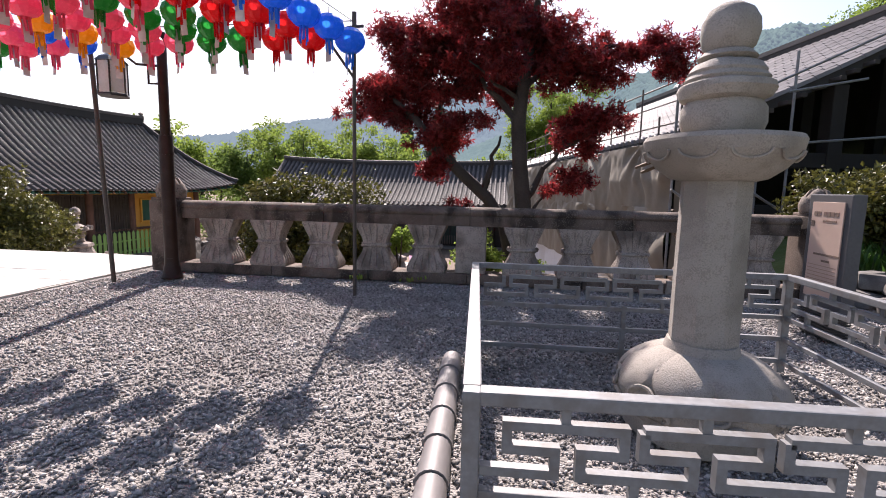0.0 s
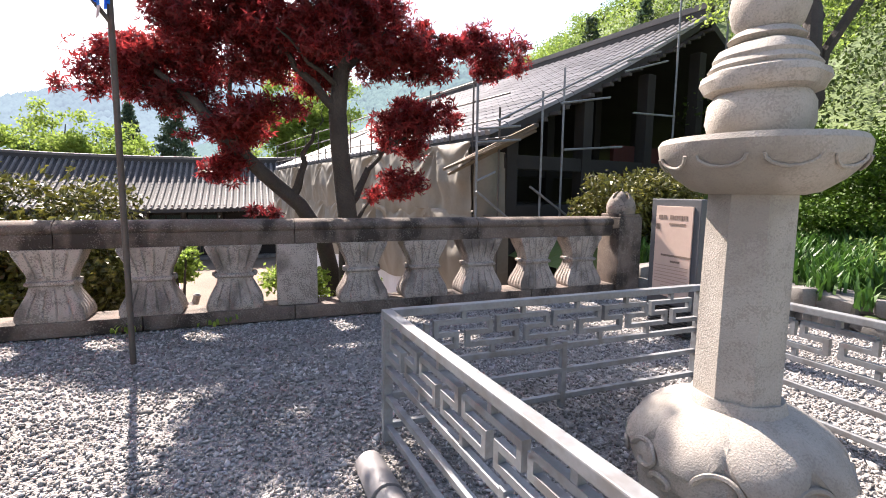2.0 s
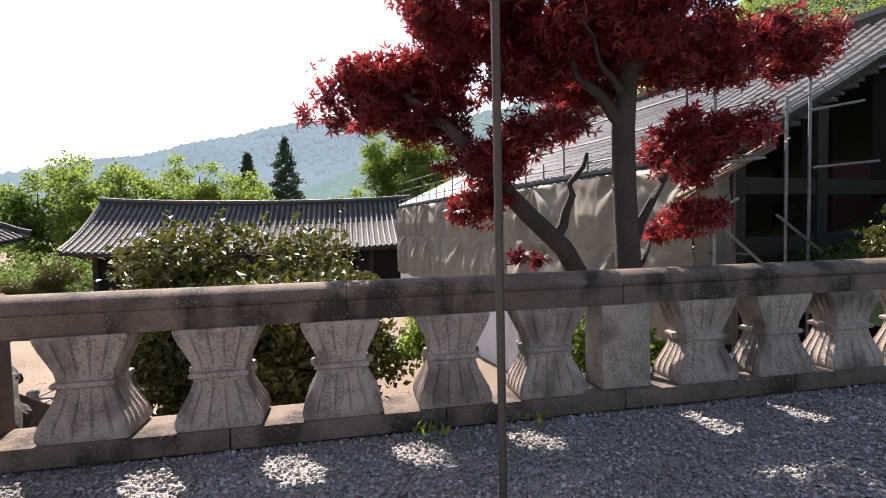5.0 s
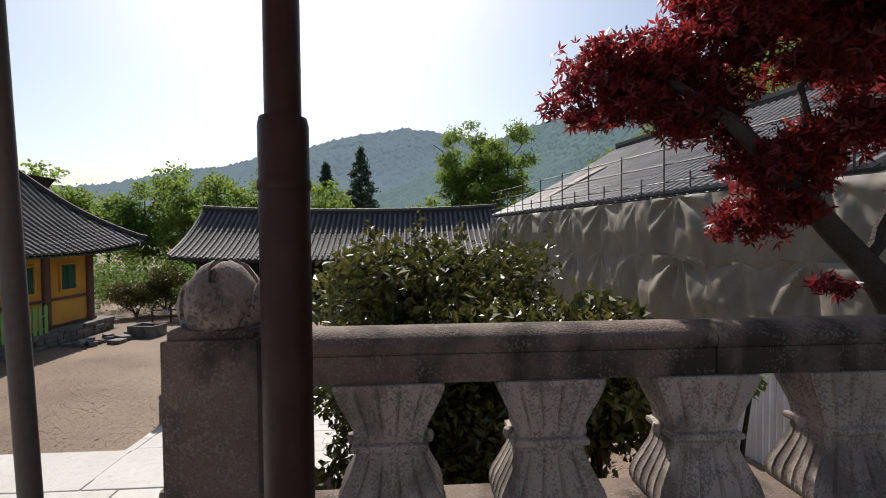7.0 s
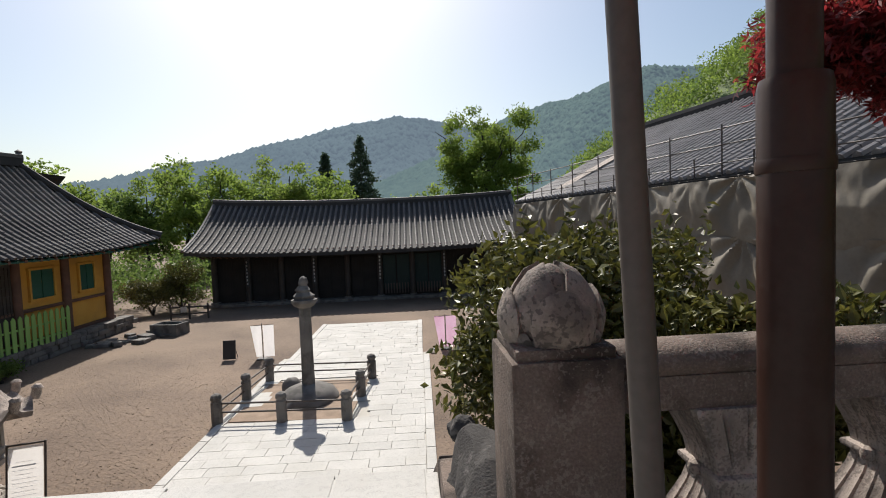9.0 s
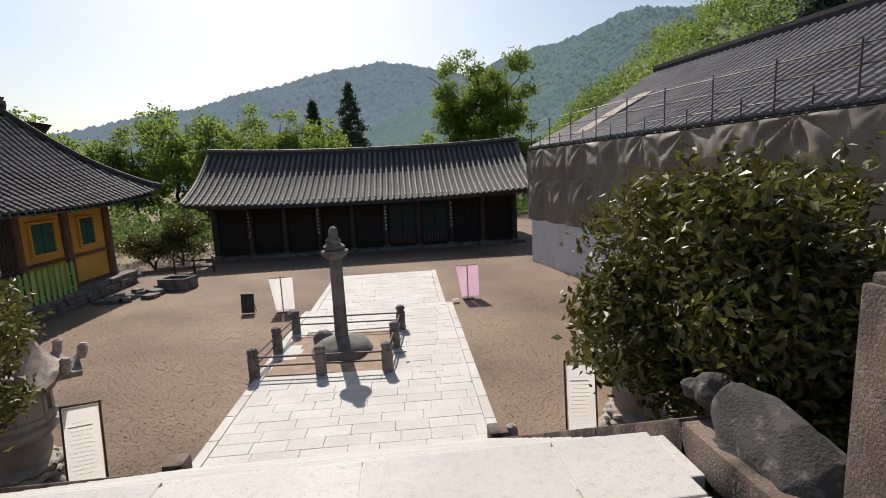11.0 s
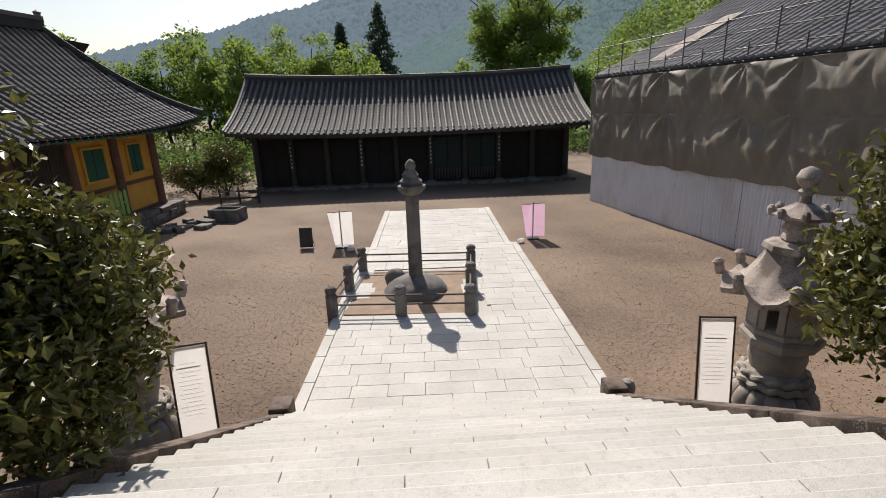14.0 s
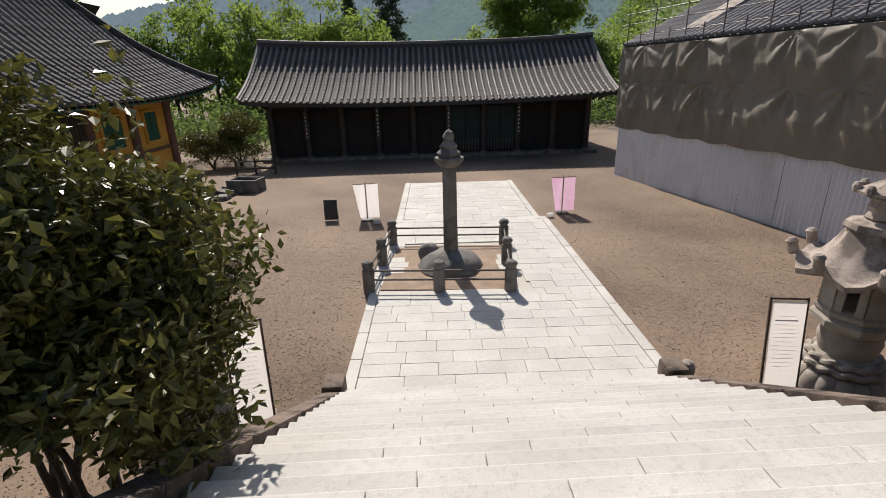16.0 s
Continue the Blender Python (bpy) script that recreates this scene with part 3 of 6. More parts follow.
def ridge_cap(parent, m, y0, y1, rise_at, h=0.4, w=0.32, name="ridge"):
    """A stacked ridge of tiles with rounded crest."""
    for k, (hh, ww, z) in enumerate(((h, w, 0.0), (0.1, w * 1.15, h))):
        b = bmesh.new()
        ys = np.linspace(y0, y1, 21)
        rings = []
        for y in ys:
            zz = rise_at(y) + z
            rings.append([b.verts.new(p) for p in ((-ww / 2, y, zz - 0.1), (ww / 2, y, zz - 0.1), (ww / 2, y, zz + hh * 0.75), (ww * 0.25, y, zz + hh), (-ww * 0.25, y, zz + hh), (-ww / 2, y, zz + hh * 0.75))])
        for p, q in zip(rings, rings[1:]):
            for i in range(6):
                b.faces.new((p[i], p[(i + 1) % 6], q[(i + 1) % 6], q[i]))
        b.faces.new(rings[0])
        b.faces.new(rings[-1][::-1])
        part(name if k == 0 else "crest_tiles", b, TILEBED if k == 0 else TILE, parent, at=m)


# ---- far hall across the court ----
hall = thing("temple_hall", "long low tile-roofed timber hall in shade across the court", "building", kind="structure")
HX, HLEN = -8.6, 22.9
HM = pose(HX, 43.1, 3.5, 0, 0, -90)        # local +x falls towards the court
ra = gable_roof(hall, HM, HLEN, 5.75, 3.38, 0.4, 16, 0.2, 0.32, tile=0.1)
ridge_cap(hall, HM, -HLEN / 2 - 0.1, HLEN / 2 + 0.1, ra, 0.3, 0.4)
for s in (-1, 1):
    b = bmesh.new()
    pr = slope_profile(5.8, 3.38, 12, 0.2)
    tube(b, [(x, s * (HLEN / 2 + 0.05), z + 0.06 + 0.35) for x, z in pr], 0.11, 8)
    part("verge_tiles", b, TILE, hall, at=HM)
    b = bmesh.new()
    vs = [b.verts.new(p) for p in ((-5.2, 0, -3.6), (5.2, 0, -3.6), (0, 0, -0.1))]
    f = b.faces.new(vs)
    r = bmesh.ops.extrude_face_region(b, geom=[f])
    bmesh.ops.translate(b, vec=(0, 0.15, 0), verts=[v for v in r["geom"] if isinstance(v, bmesh.types.BMVert)])
    part("gable_wall", b, DARKWOOD, hall, at=HM @ pose(0, s * (HLEN / 2 - 0.7), 0.2))
bm = bmesh.new()
box(bm, (HX, 43.2, COURT_Z + 0.11), (22.0, 8.9, 0.22), None, 0.03)
part("stone_base", bm, DARKSTONE, hall)
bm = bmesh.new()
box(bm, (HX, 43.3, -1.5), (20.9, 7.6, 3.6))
part("hall_wall", bm, SHADETIMBER, hall, "timber wall coloured near-black for deep shade")
for i in range(10):
    x = HX - 10.3 + i * 20.6 / 9
    bm = bmesh.new()
    lathe(bm, [(0.2, -3.28), (0.19, 0.2)], 12, (x, 39.2))
    part("column", bm, DARKWOOD, hall, smooth=True)
    bm = bmesh.new()
    box(bm, (x, 39.2, -3.23), (0.5, 0.5, 0.12), None, 0.03)
    part("column_base", bm, DARKSTONE, hall)
bm = bmesh.new()
box(bm, (HX, 39.2, 0.05), (20.9, 0.22, 0.32))
part("lintel", bm, DARKWOOD, hall)
for i in range(9):
    x = HX - 10.3 + (i + 0.5) * 20.6 / 9
    if i in (5, 6):
        for j in range(9):
            bm = bmesh.new()
            box(bm, (x - 0.8 + j * 0.2, 39.25, -2.75), (0.09, 0.04, 0.72), None, 0.008)
            part("paling", bm, GREYMETAL, hall, "pale worn paling")
    for s in (-1, 1):
        bm = bmesh.new()
        box(bm, (x + s * 0.5, 39.46, -1.6), (0.9, 0.06, 2.5), None, 0.01)
        for k in range(4):
            box(bm, (x + s * 0.5 - 0.3 + k * 0.2, 39.41, -1.3), (0.03, 0.03, 1.8))
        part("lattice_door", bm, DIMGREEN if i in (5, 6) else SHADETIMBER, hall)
for i in (1, 3, 5, 7):
    x = HX - 10.3 + i * 20.6 / 9
    bm = bmesh.new()
    box(bm, (x, 38.98, -1.2), (0.16, 0.03, 1.9), None, 0.005)
    plate = part("couplet_board", bm, BLACK, hall, "narrow dark board with pale characters")
    for k in range(7):
        bm = bmesh.new()
        box(bm, (x, 38.962, -0.45 - k * 0.25), (0.09, 0.008, 0.13))
        part("character_bar", bm, PAPER, plate)
for i in range(56):
    bm = bmesh.new()
    box(bm, (0, 0, 0), (0.1, 1.9, 0.1), pose(HX - 11 + i * 0.4, 38.4, 0.12, -14))
    part("rafter", bm, WOOD, hall)

# ---- side hall with ochre walls ----
side = thing("ochre_hall", "tile-roofed hall with ochre plaster walls and green windows", "building", kind="structure")
RX, RZ, RY1 = -25.2, 5.3, 31.2          # ridge line, its height, its near-court end
EX, EZ = -20.1, 0.95                     # eave
prof = slope_profile(RX * -1 + EX, RZ - EZ, 16, 0.2)
SM = pose(RX, 0, RZ)
flare = lambda y: 0.55 * max(0.0, (y - 26.0) / 8.8) ** 2.2
LAST = 34.75
y = 6.0
full = mesh_of("tile_row", tile_row([(x, z + 0.01) for x, z in prof], 0.1), TILE)
while y < LAST:
    if y <= RY1:
        part("tile_row", full, TILE, side, at=SM @ pose(0, y, flare(y)))
    else:
        t0 = (y - RY1) / (LAST - RY1)
        sub = [(x, z + 0.01) for x, z in prof if x >= t0 * prof[-1][0] - 0.01]
        if len(sub) > 1:
            part("tile_row", mesh_of("tile_row", tile_row(sub, 0.1), TILE), TILE, side, at=SM @ pose(0, y, flare(y)))
    y += 0.4
bm = bmesh.new()
ys = [6.0, 12, 18, 24, 26, 28, 30, RY1]
sheet(bm, [[(x, yy, z + flare(yy)) for yy in ys] for x, z in prof])
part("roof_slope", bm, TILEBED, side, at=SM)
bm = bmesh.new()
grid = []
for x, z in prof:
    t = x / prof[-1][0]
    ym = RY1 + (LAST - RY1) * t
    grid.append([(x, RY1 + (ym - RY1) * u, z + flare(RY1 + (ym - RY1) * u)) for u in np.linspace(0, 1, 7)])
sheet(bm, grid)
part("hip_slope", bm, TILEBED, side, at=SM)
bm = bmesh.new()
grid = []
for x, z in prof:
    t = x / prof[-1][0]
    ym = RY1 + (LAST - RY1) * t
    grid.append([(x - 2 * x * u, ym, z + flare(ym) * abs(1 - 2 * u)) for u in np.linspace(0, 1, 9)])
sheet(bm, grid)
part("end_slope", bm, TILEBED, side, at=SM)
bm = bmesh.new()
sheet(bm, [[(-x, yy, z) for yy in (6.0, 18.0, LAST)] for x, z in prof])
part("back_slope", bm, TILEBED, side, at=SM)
bm = bmesh.new()
tube(bm, [(x, RY1 + (LAST - RY1) * x / prof[-1][0], z + 0.14 + flare(RY1 + (LAST - RY1) * x / prof[-1][0])) for x, z in prof], [0.2] * 16 + [0.26], 8)
part("hip_ridge", bm, TILEBED, side, "dark stacked hip ridge", at=SM, smooth=True)
ridge_cap(side, SM, 6.0, RY1 + 0.2, lambda y: 0.25 * max(0, (y - 22) / 9) ** 2, 0.42, 0.4)
bm = bmesh.new()
lathe(bm, [(0.16, 0.4), (0.2, 0.6), (0.12, 0.85), (0.17, 0.95), (0.03, 1.05)], 10, (0, RY1 + 0.2))
part("ridge_finial", bm, TILE, side, at=SM, smooth=True)
# soffit and eave rafters
bm = bmesh.new()
sheet(bm, [[(x, yy, EZ - 0.16 + 0.28 * (EX - x) + flare(yy) * 0.8) for yy in (6, 14, 22, 26, 28, 30, 32, 34.3)] for x in (EX - 0.05, EX - 1.0, EX - 1.9)], 0.05)
part("eave_boarding", bm, GREENPAINT, side)
for i in range(70):
    yy = 6.2 + i * 0.4
    bm = bmesh.new()
    box(bm, (0, 0, 0), (1.9, 0.12, 0.12), pose(EX - 0.95, yy, EZ - 0.12 + 0.27 + flare(yy) * 0.8, 0, 15.5, 0))
    part("rafter", bm, GREENPAINT if i % 2 else WOOD, side)
WX = -21.75                              # wall line
bm = bmesh.new()
box(bm, (WX - 3.4, 19.2, -0.9), (6.8, 26.4, 4.4))
part("plaster_wall", bm, OCHRE, side)
bm = bmesh.new()
rng = random.Random(8)
for k in range(3):
    yy = 6.0
    while yy < 33.0:
        w = rng.uniform(0.4, 0.95)
        box(bm, (WX + 0.35 + rng.uniform(-0.06, 0.06), yy + w / 2, COURT_Z + 0.12 + k * 0.24), (0.7, w - 0.03, 0.24), None, 0.05)
        yy += w
box(bm, (WX - 3.0, 19.3, -3.15), (6.6, 27.0, 0.68))
part("stone_base", bm, DARKSTONE, side, "rough stone base", smooth=True)
for yy in (32.0, 28.85, 25.95, 23.0, 20.0, 17.0):
    bm = bmesh.new()
    lathe(bm, [(0.2, -2.85), (0.19, 1.0)], 14, (WX + 0.08, yy))
    part("column", bm, WOOD, side, "red-brown round column", smooth=True)
for z, h in ((0.95, 0.24), (-1.35, 0.14), (-2.72, 0.18)):
    bm = bmesh.new()
    box(bm, (WX + 0.03, 19.2, z), (0.14, 26.6, h), None, 0.015)
    part("tie_beam", bm, WOOD, side)
for yy, w in ((30.4, 1.15), (27.45, 1.45), (18.5, 1.5)):
    win = part("window_frame", bmesh.new(), OCHRE, side)
    bm = bmesh.new()
    for dz in (-0.68, 0.68):
        box(bm, (WX + 0.06, yy, -0.28 + dz), (0.12, w + 0.14, 0.1), None, 0.01)
    for dy in (-w / 2, w / 2):
        box(bm, (WX + 0.06, yy + dy, -0.28), (0.12, 0.1, 1.3), None, 0.01)
    win.data = mesh_of("window_frame", bm, OCHRE)
    for s in (-1, 1):
        bm = bmesh.new()
        box(bm, (WX + 0.03, yy + s * w / 4, -0.28), (0.05, w / 2 - 0.06, 1.26), None, 0.01)
        for k in range(3):
            box(bm, (WX + 0.062, yy + s * w / 4, -0.75 + k * 0.45), (0.02, w / 2 - 0.1, 0.05))
        part("shutter", bm, GREENPAINT, win, "dark green shutter")
for yy in (24.5, 21.5):
    for s in (-1, 0, 1):
        bm = bmesh.new()
        box(bm, (WX + 0.05, yy + s * 0.85, -0.95), (0.07, 0.8, 3.3), None, 0.012)
        for k in range(4):
            box(bm, (WX + 0.1, yy + s * 0.85 - 0.27 + k * 0.18, -0.4), (0.03, 0.03, 2.0))
        for k in range(6):
            box(bm, (WX + 0.1, yy + s * 0.85, -1.3 + k * 0.35), (0.03, 0.7, 0.03))
        part("lattice_door", bm, DARKWOOD, side, "dark lattice door leaf")
# ---- green paling fence before the ochre hall ----
fence = thing("picket_fence", "light green wooden picket fence with pointed pales", "fence")
for i in range(17):
    yy = 22.6 + i * 0.34
    b = bmesh.new()
    z0, z1 = -2.83, -1.38
    vs = [(0, -0.105, z0), (0, 0.105, z0), (0, 0.105, z1 - 0.12), (0, 0, z1), (0, -0.105, z1 - 0.12)]
    f = b.faces.new([b.verts.new(v) for v in vs])
    r = bmesh.ops.extrude_face_region(b, geom=[f])
    bmesh.ops.translate(b, vec=(0.03, 0, 0), verts=[v for v in r["geom"] if isinstance(v, bmesh.types.BMVert)])
    part("pale", b, LIMEPAINT, fence, at=pose(WX + 0.62, yy, 0))
for z in (-2.55, -1.95):
    b = bmesh.new()
    box(b, (WX + 0.59, 25.3, z), (0.05, 5.7, 0.08))
    part("rail", b, LIMEPAINT, fence)

# ---- building under repair: tarpaulin, sheet fence, scaffold, tiled roof ----
U = Vector((0.1767, -0.9843, 0))          # along the scaffold, towards the terrace
V = Vector((0.9843, 0.1767, 0))           # into the building
O = Vector((0.85, 31.7, 0))
SITE = Matrix((( V.x, -U.x, 0, O.x), (V.y, -U.y, 0, O.y), (0, 0, 1, 0), (0, 0, 0, 1)))   # local x inwards, local -y towards the terrace
LEN = 21.0
works = thing("hall_under_repair", "tile-roofed hall under repair inside a draped scaffold", "building", kind="structure")
ROOF_LEN = 21.3
WR = SITE @ pose(8.3, -ROOF_LEN / 2 + 0.4, 6.85, 0, 0, 180)
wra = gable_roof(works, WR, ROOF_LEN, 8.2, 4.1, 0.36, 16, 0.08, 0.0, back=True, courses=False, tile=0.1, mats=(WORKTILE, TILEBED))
ridge_cap(works, WR, -ROOF_LEN / 2, ROOF_LEN / 2, wra, 0.3, 0.36)
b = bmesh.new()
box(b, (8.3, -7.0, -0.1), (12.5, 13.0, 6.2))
part("timber_body", b, SHADETIMBER, works, "unfinished timber body coloured dark for the shade inside", at=SITE)
b = bmesh.new()
box(b, (8.6, -LEN + 1.6, 1.6), (5.2, 0.14, 2.8))
part("red_board_wall", b, surface("dull_red_boards", (0.05, 0.010, 0.008), (0.085, 0.018, 0.014), 0.8, 1, 25, 0.3, 0.005), works, "dull red boarded gable", at=SITE)
b = bmesh.new()
sheet(b, [[(-0.02 + x, yy, z) for yy in (-1.0, -2.1)] for x, z in ((4.6, 5.33), (2.6, 4.36), (0.6, 3.36))], 0.02)
part("roof_patch", b, STONE, works, "pale strip of new boarding", at=SITE @ pose(0.4, -1.5, -0.12))
for i in range(22):
    b = bmesh.new()
    x = 0.5 + i * 0.36
    box(b, (0, 0, 0), (0.12, 0.3 + 0.3 * (i * 7 % 5) / 5, 0.09), SITE @ pose(x, -LEN + 0.05, 2.42 + 4.0 * (x / 8.2), 0, 0, 0), 0.01)
    part("purlin_end", b, DARKWOOD, works)
sheets = thing("sheet_fence", "white corrugated sheet hoarding round the works", "fence")
rng = random.Random(21)
for i in range(13):
    b = bmesh.new()
    y0 = -i * 1.62
    w = 1.61
    grid = []
    for z in (0, 0.8, 1.6, 2.4):
        grid.append([(-0.06 + 0.028 * math.cos(2 * math.pi * k / 4) + 0.012 * rng.uniform(-1, 1), y0 - w * k / 40, COURT_Z + z + (0.02 * i if z == 2.4 else 0)) for k in range(41)])
    sheet(b, grid, 0.006)
    part("corrugated_sheet", b, WHITESHEET, sheets, at=SITE)
drape = thing("tarpaulin", "sagging grey-brown tarpaulin lashed to the scaffold", "tarpaulin")


def drape_grid(y0, y1, z0, z1, n, k, seed, tie):
    """A cloth hung between tie points: pinched at every tie, folds running from them."""
    g = []
    for j in range(k + 1):
        t = j / k
        row = []
        for i in range(n + 1):
            y = y0 + (y1 - y0) * i / n
            ph = (y + 0.6 * noise.noise((y * 0.45, seed, 1.0)) - y0) / tie
            d = abs(ph - round(ph))
            pinch = math.exp(-(d / 0.16) ** 2)
            edge = min(t, 1 - t) * 2
            sagz = 0.22 * math.sin(math.pi * (ph % 1)) * (1 - t) * 1.0
            bulge = 0.13 * edge * (1 - pinch) + 0.09 * noise.noise((y * 0.8, t * 1.6, seed)) + 0.03 * noise.noise((y * 2.7 + t * 2.5, t * 1.4, seed + 9))
            crease = 0.05 * noise.noise(((y - 0.9 * t) * 4.0, t * 1.1, seed + 4)) * edge
            zz = z0 + (z1 - z0) * t
            ty = y0 + tie * round(ph)
            dy, dz = (ph - round(ph)) * tie, zz - 1.02
            dist = math.hypot(dy, dz)
            fold = 0.06 * math.cos(5.0 * math.atan2(dz, dy) + ty * 3.1) * min(dist, 0.55) * math.exp(-1.1 * dist)
            hang = math.hypot(dy, (1 - t) * 1.7) + 0.02
            spread = math.atan2(dy, (1 - t) * 1.7 + 0.03)
            fold += (0.11 + 0.10 * math.sin(ty * 5.3)) * math.cos(9.0 * spread + 2.0 * math.sin(ty * 2.7)) * min(hang, 0.5) * math.exp(-0.7 * hang)
            crease += fold
            row.append((-0.16 - bulge - crease, y, z0 + (z1 - z0) * t + (-sagz if seed % 2 else -0.35 * sagz)))
        g.append(row)
    return g


for nm, z0, z1, seed in (("upper_cloth", 1.0, 2.62, 3), ("lower_cloth", -1.05, 1.04, 8)):
    b = bmesh.new()
    sheet(b, drape_grid(0.1, -20.6, z0, z1, 300, 34, seed, 1.9), 0.012)
    part(nm, b, TARP, drape, at=SITE, smooth=True)
b = bmesh.new()
g = []
for j in range(15):
    t = j / 14
    g.append([(-0.1 + x + 0.05 * noise.noise((x * 3, t * 3, 2)), -20.6 - 0.12 * math.sin(x * 5.5) * (0.3 + t) - 0.3 * x, -0.9 + 3.3 * t) for x in np.linspace(0, 0.9, 14)])
sheet(b, g, 0.012)
part("corner_cloth", b, TARP, drape, at=SITE, smooth=True)
for x in (0.9, 3.4, 5.9, 8.3, 10.8):
    for y in (-LEN + 0.4, -LEN + 4.4):
        b = bmesh.new()
        box(b, (x, y, (COURT_Z + 2.5 + 0.4 * min(x, 16.6 - x)) / 2), (0.34, 0.34, -COURT_Z + 2.5 + 0.4 * min(x, 16.6 - x)), None, 0.02)
        part("timber_post", b, SHADETIMBER, works, at=SITE)
for y in (-LEN + 0.4, -LEN + 4.4):
    for z in (2.2, 1.0):
        b = bmesh.new()
        box(b, (5.9, y, z), (10.4, 0.26, 0.34), None, 0.02)
        part("timber_beam", b, SHADETIMBER, works, at=SITE)
scaffold = thing("scaffold", "galvanised tube scaffold with guard rails along the eaves", "scaffold")
for i in range(22):
    y = 0.15 - i * 1.02
    top = 4.15 if i % 2 == 0 else 3.3
    b = bmesh.new()
    tube(b, [(0.1, y, COURT_Z + 0.02), (0.1, y, top)], 0.024, 6)
    part("upright", b, GREYMETAL, scaffold, at=SITE, smooth=True)
for z, x in ((2.75, 0.1), (3.15, 0.1), (3.65, 0.1), (4.1, 0.1), (1.02, 0.1), (-1.0, 0.1)):
    b = bmesh.new()
    tube(b, [(x, 0.6, z), (x, -21.6, z - 0.1)], 0.02, 6)
    part("ledger", b, GREYMETAL, scaffold, at=SITE, smooth=True)
for k, (x, top) in enumerate(((-0.66, 3.81), (1.12, 3.71), (1.76, 4.31), (5.91, 7.64), (8.21, 7.75))):
    b = bmesh.new()
    tube(b, [(x, -21.5, COURT_Z + 0.02), (x, -21.5, top)], 0.028, 6)
    part("upright", b, STEEL, scaffold, at=SITE, smooth=True)
for x0, z0, x1, z1 in ((-0.68, 2.74, 0.4, 2.89), (-0.73, 2.47, 0.41, 2.6), (1.58, 3.49, 3.19, 3.79), (1.72, 2.46, 3.71, 2.64), (0.73, 1.6, 1.99, 0.89), (-0.72, 1.48, 0.38, 0.74), (-0.72, 1.69, -0.24, 1.89), (3.7, 4.47, 5.35, 4.96), (3.77, 4.73, 5.05, 5.15), (4.08, 3.51, 5.78, 3.57), (-0.2, 2.95, 8.4, 7.0)):
    b = bmesh.new()
    tube(b, [(x0, -21.6, z0), (x1, -21.6, z1)], 0.026, 6)
    part("brace", b, STEEL, scaffold, at=SITE, smooth=True)
for i in range(7):
    b = bmesh.new()
    box(b, (0, 0, 0), (2.53, 0.07, 0.05), SITE @ pose(-0.22 + 0.05 * i, -21.4 + 0.04 * i, 2.37 + 0.05 * (i % 3), 0, -21.3 - 1.5 * (i % 4), 0), 0.006)
    part("plank", b, surface("pale_plank", (0.08, 0.05, 0.03), (0.17, 0.11, 0.065), 0.8, 1, 30, 0.2, 0.003) if i == 0 else MATS["pale_plank"], scaffold)

# ---- iron fence round the carved stone ----
FZ = 0.78
guard = thing("lattice_fence", "grey steel fence with key-fret lattice on gravel", "fence")


def fret_mesh(pitch, first=False):
    """One unit of a running key fret: upper bar, turn back, lower bar, turn back; the first has a lead-in from the post."""
    b = bmesh.new()
    zu, zm, zl = 0.675, 0.6, 0.525
    run = [(0, zu), (0.86, zu), (0.86, zm), (0.55, zm), (0.55, zl), (1.36, zl), (1.36, zm), (1.0, zm), (1.0, zu)]
    if first:
        run = [(-0.2, zl), (0.36, zl), (0.36, zm), (0, zm)] + run
    pts = [Vector((x * pitch, 0, z)) for x, z in run]
    rows = []
    for i, p in enumerate(pts):
        d0 = (p - pts[i - 1]).normalized() if i else (pts[1] - p).normalized()
        d1 = (pts[i + 1] - p).normalized() if i < len(pts) - 1 else d0
        n0, n1 = Vector((-d0.z, 0, d0.x)), Vector((-d1.z, 0, d1.x))
        off = 0.015 * (n0 + n1) / (1 + n0.dot(n1))
        rows.append([b.verts.new(p + off * s + Vector((0, y, 0))) for s, y in ((1, -0.017), (-1, -0.017), (-1, 0.017), (1, 0.017))])
    for p, q in zip(rows, rows[1:]):
        for i in range(4):
            b.faces.new((p[i], p[(i + 1) % 4], q[(i + 1) % 4], q[i]))
    b.faces.new(rows[0][::-1])
    b.faces.new(rows[-1])
    return mesh_of("fret", b, STEEL)


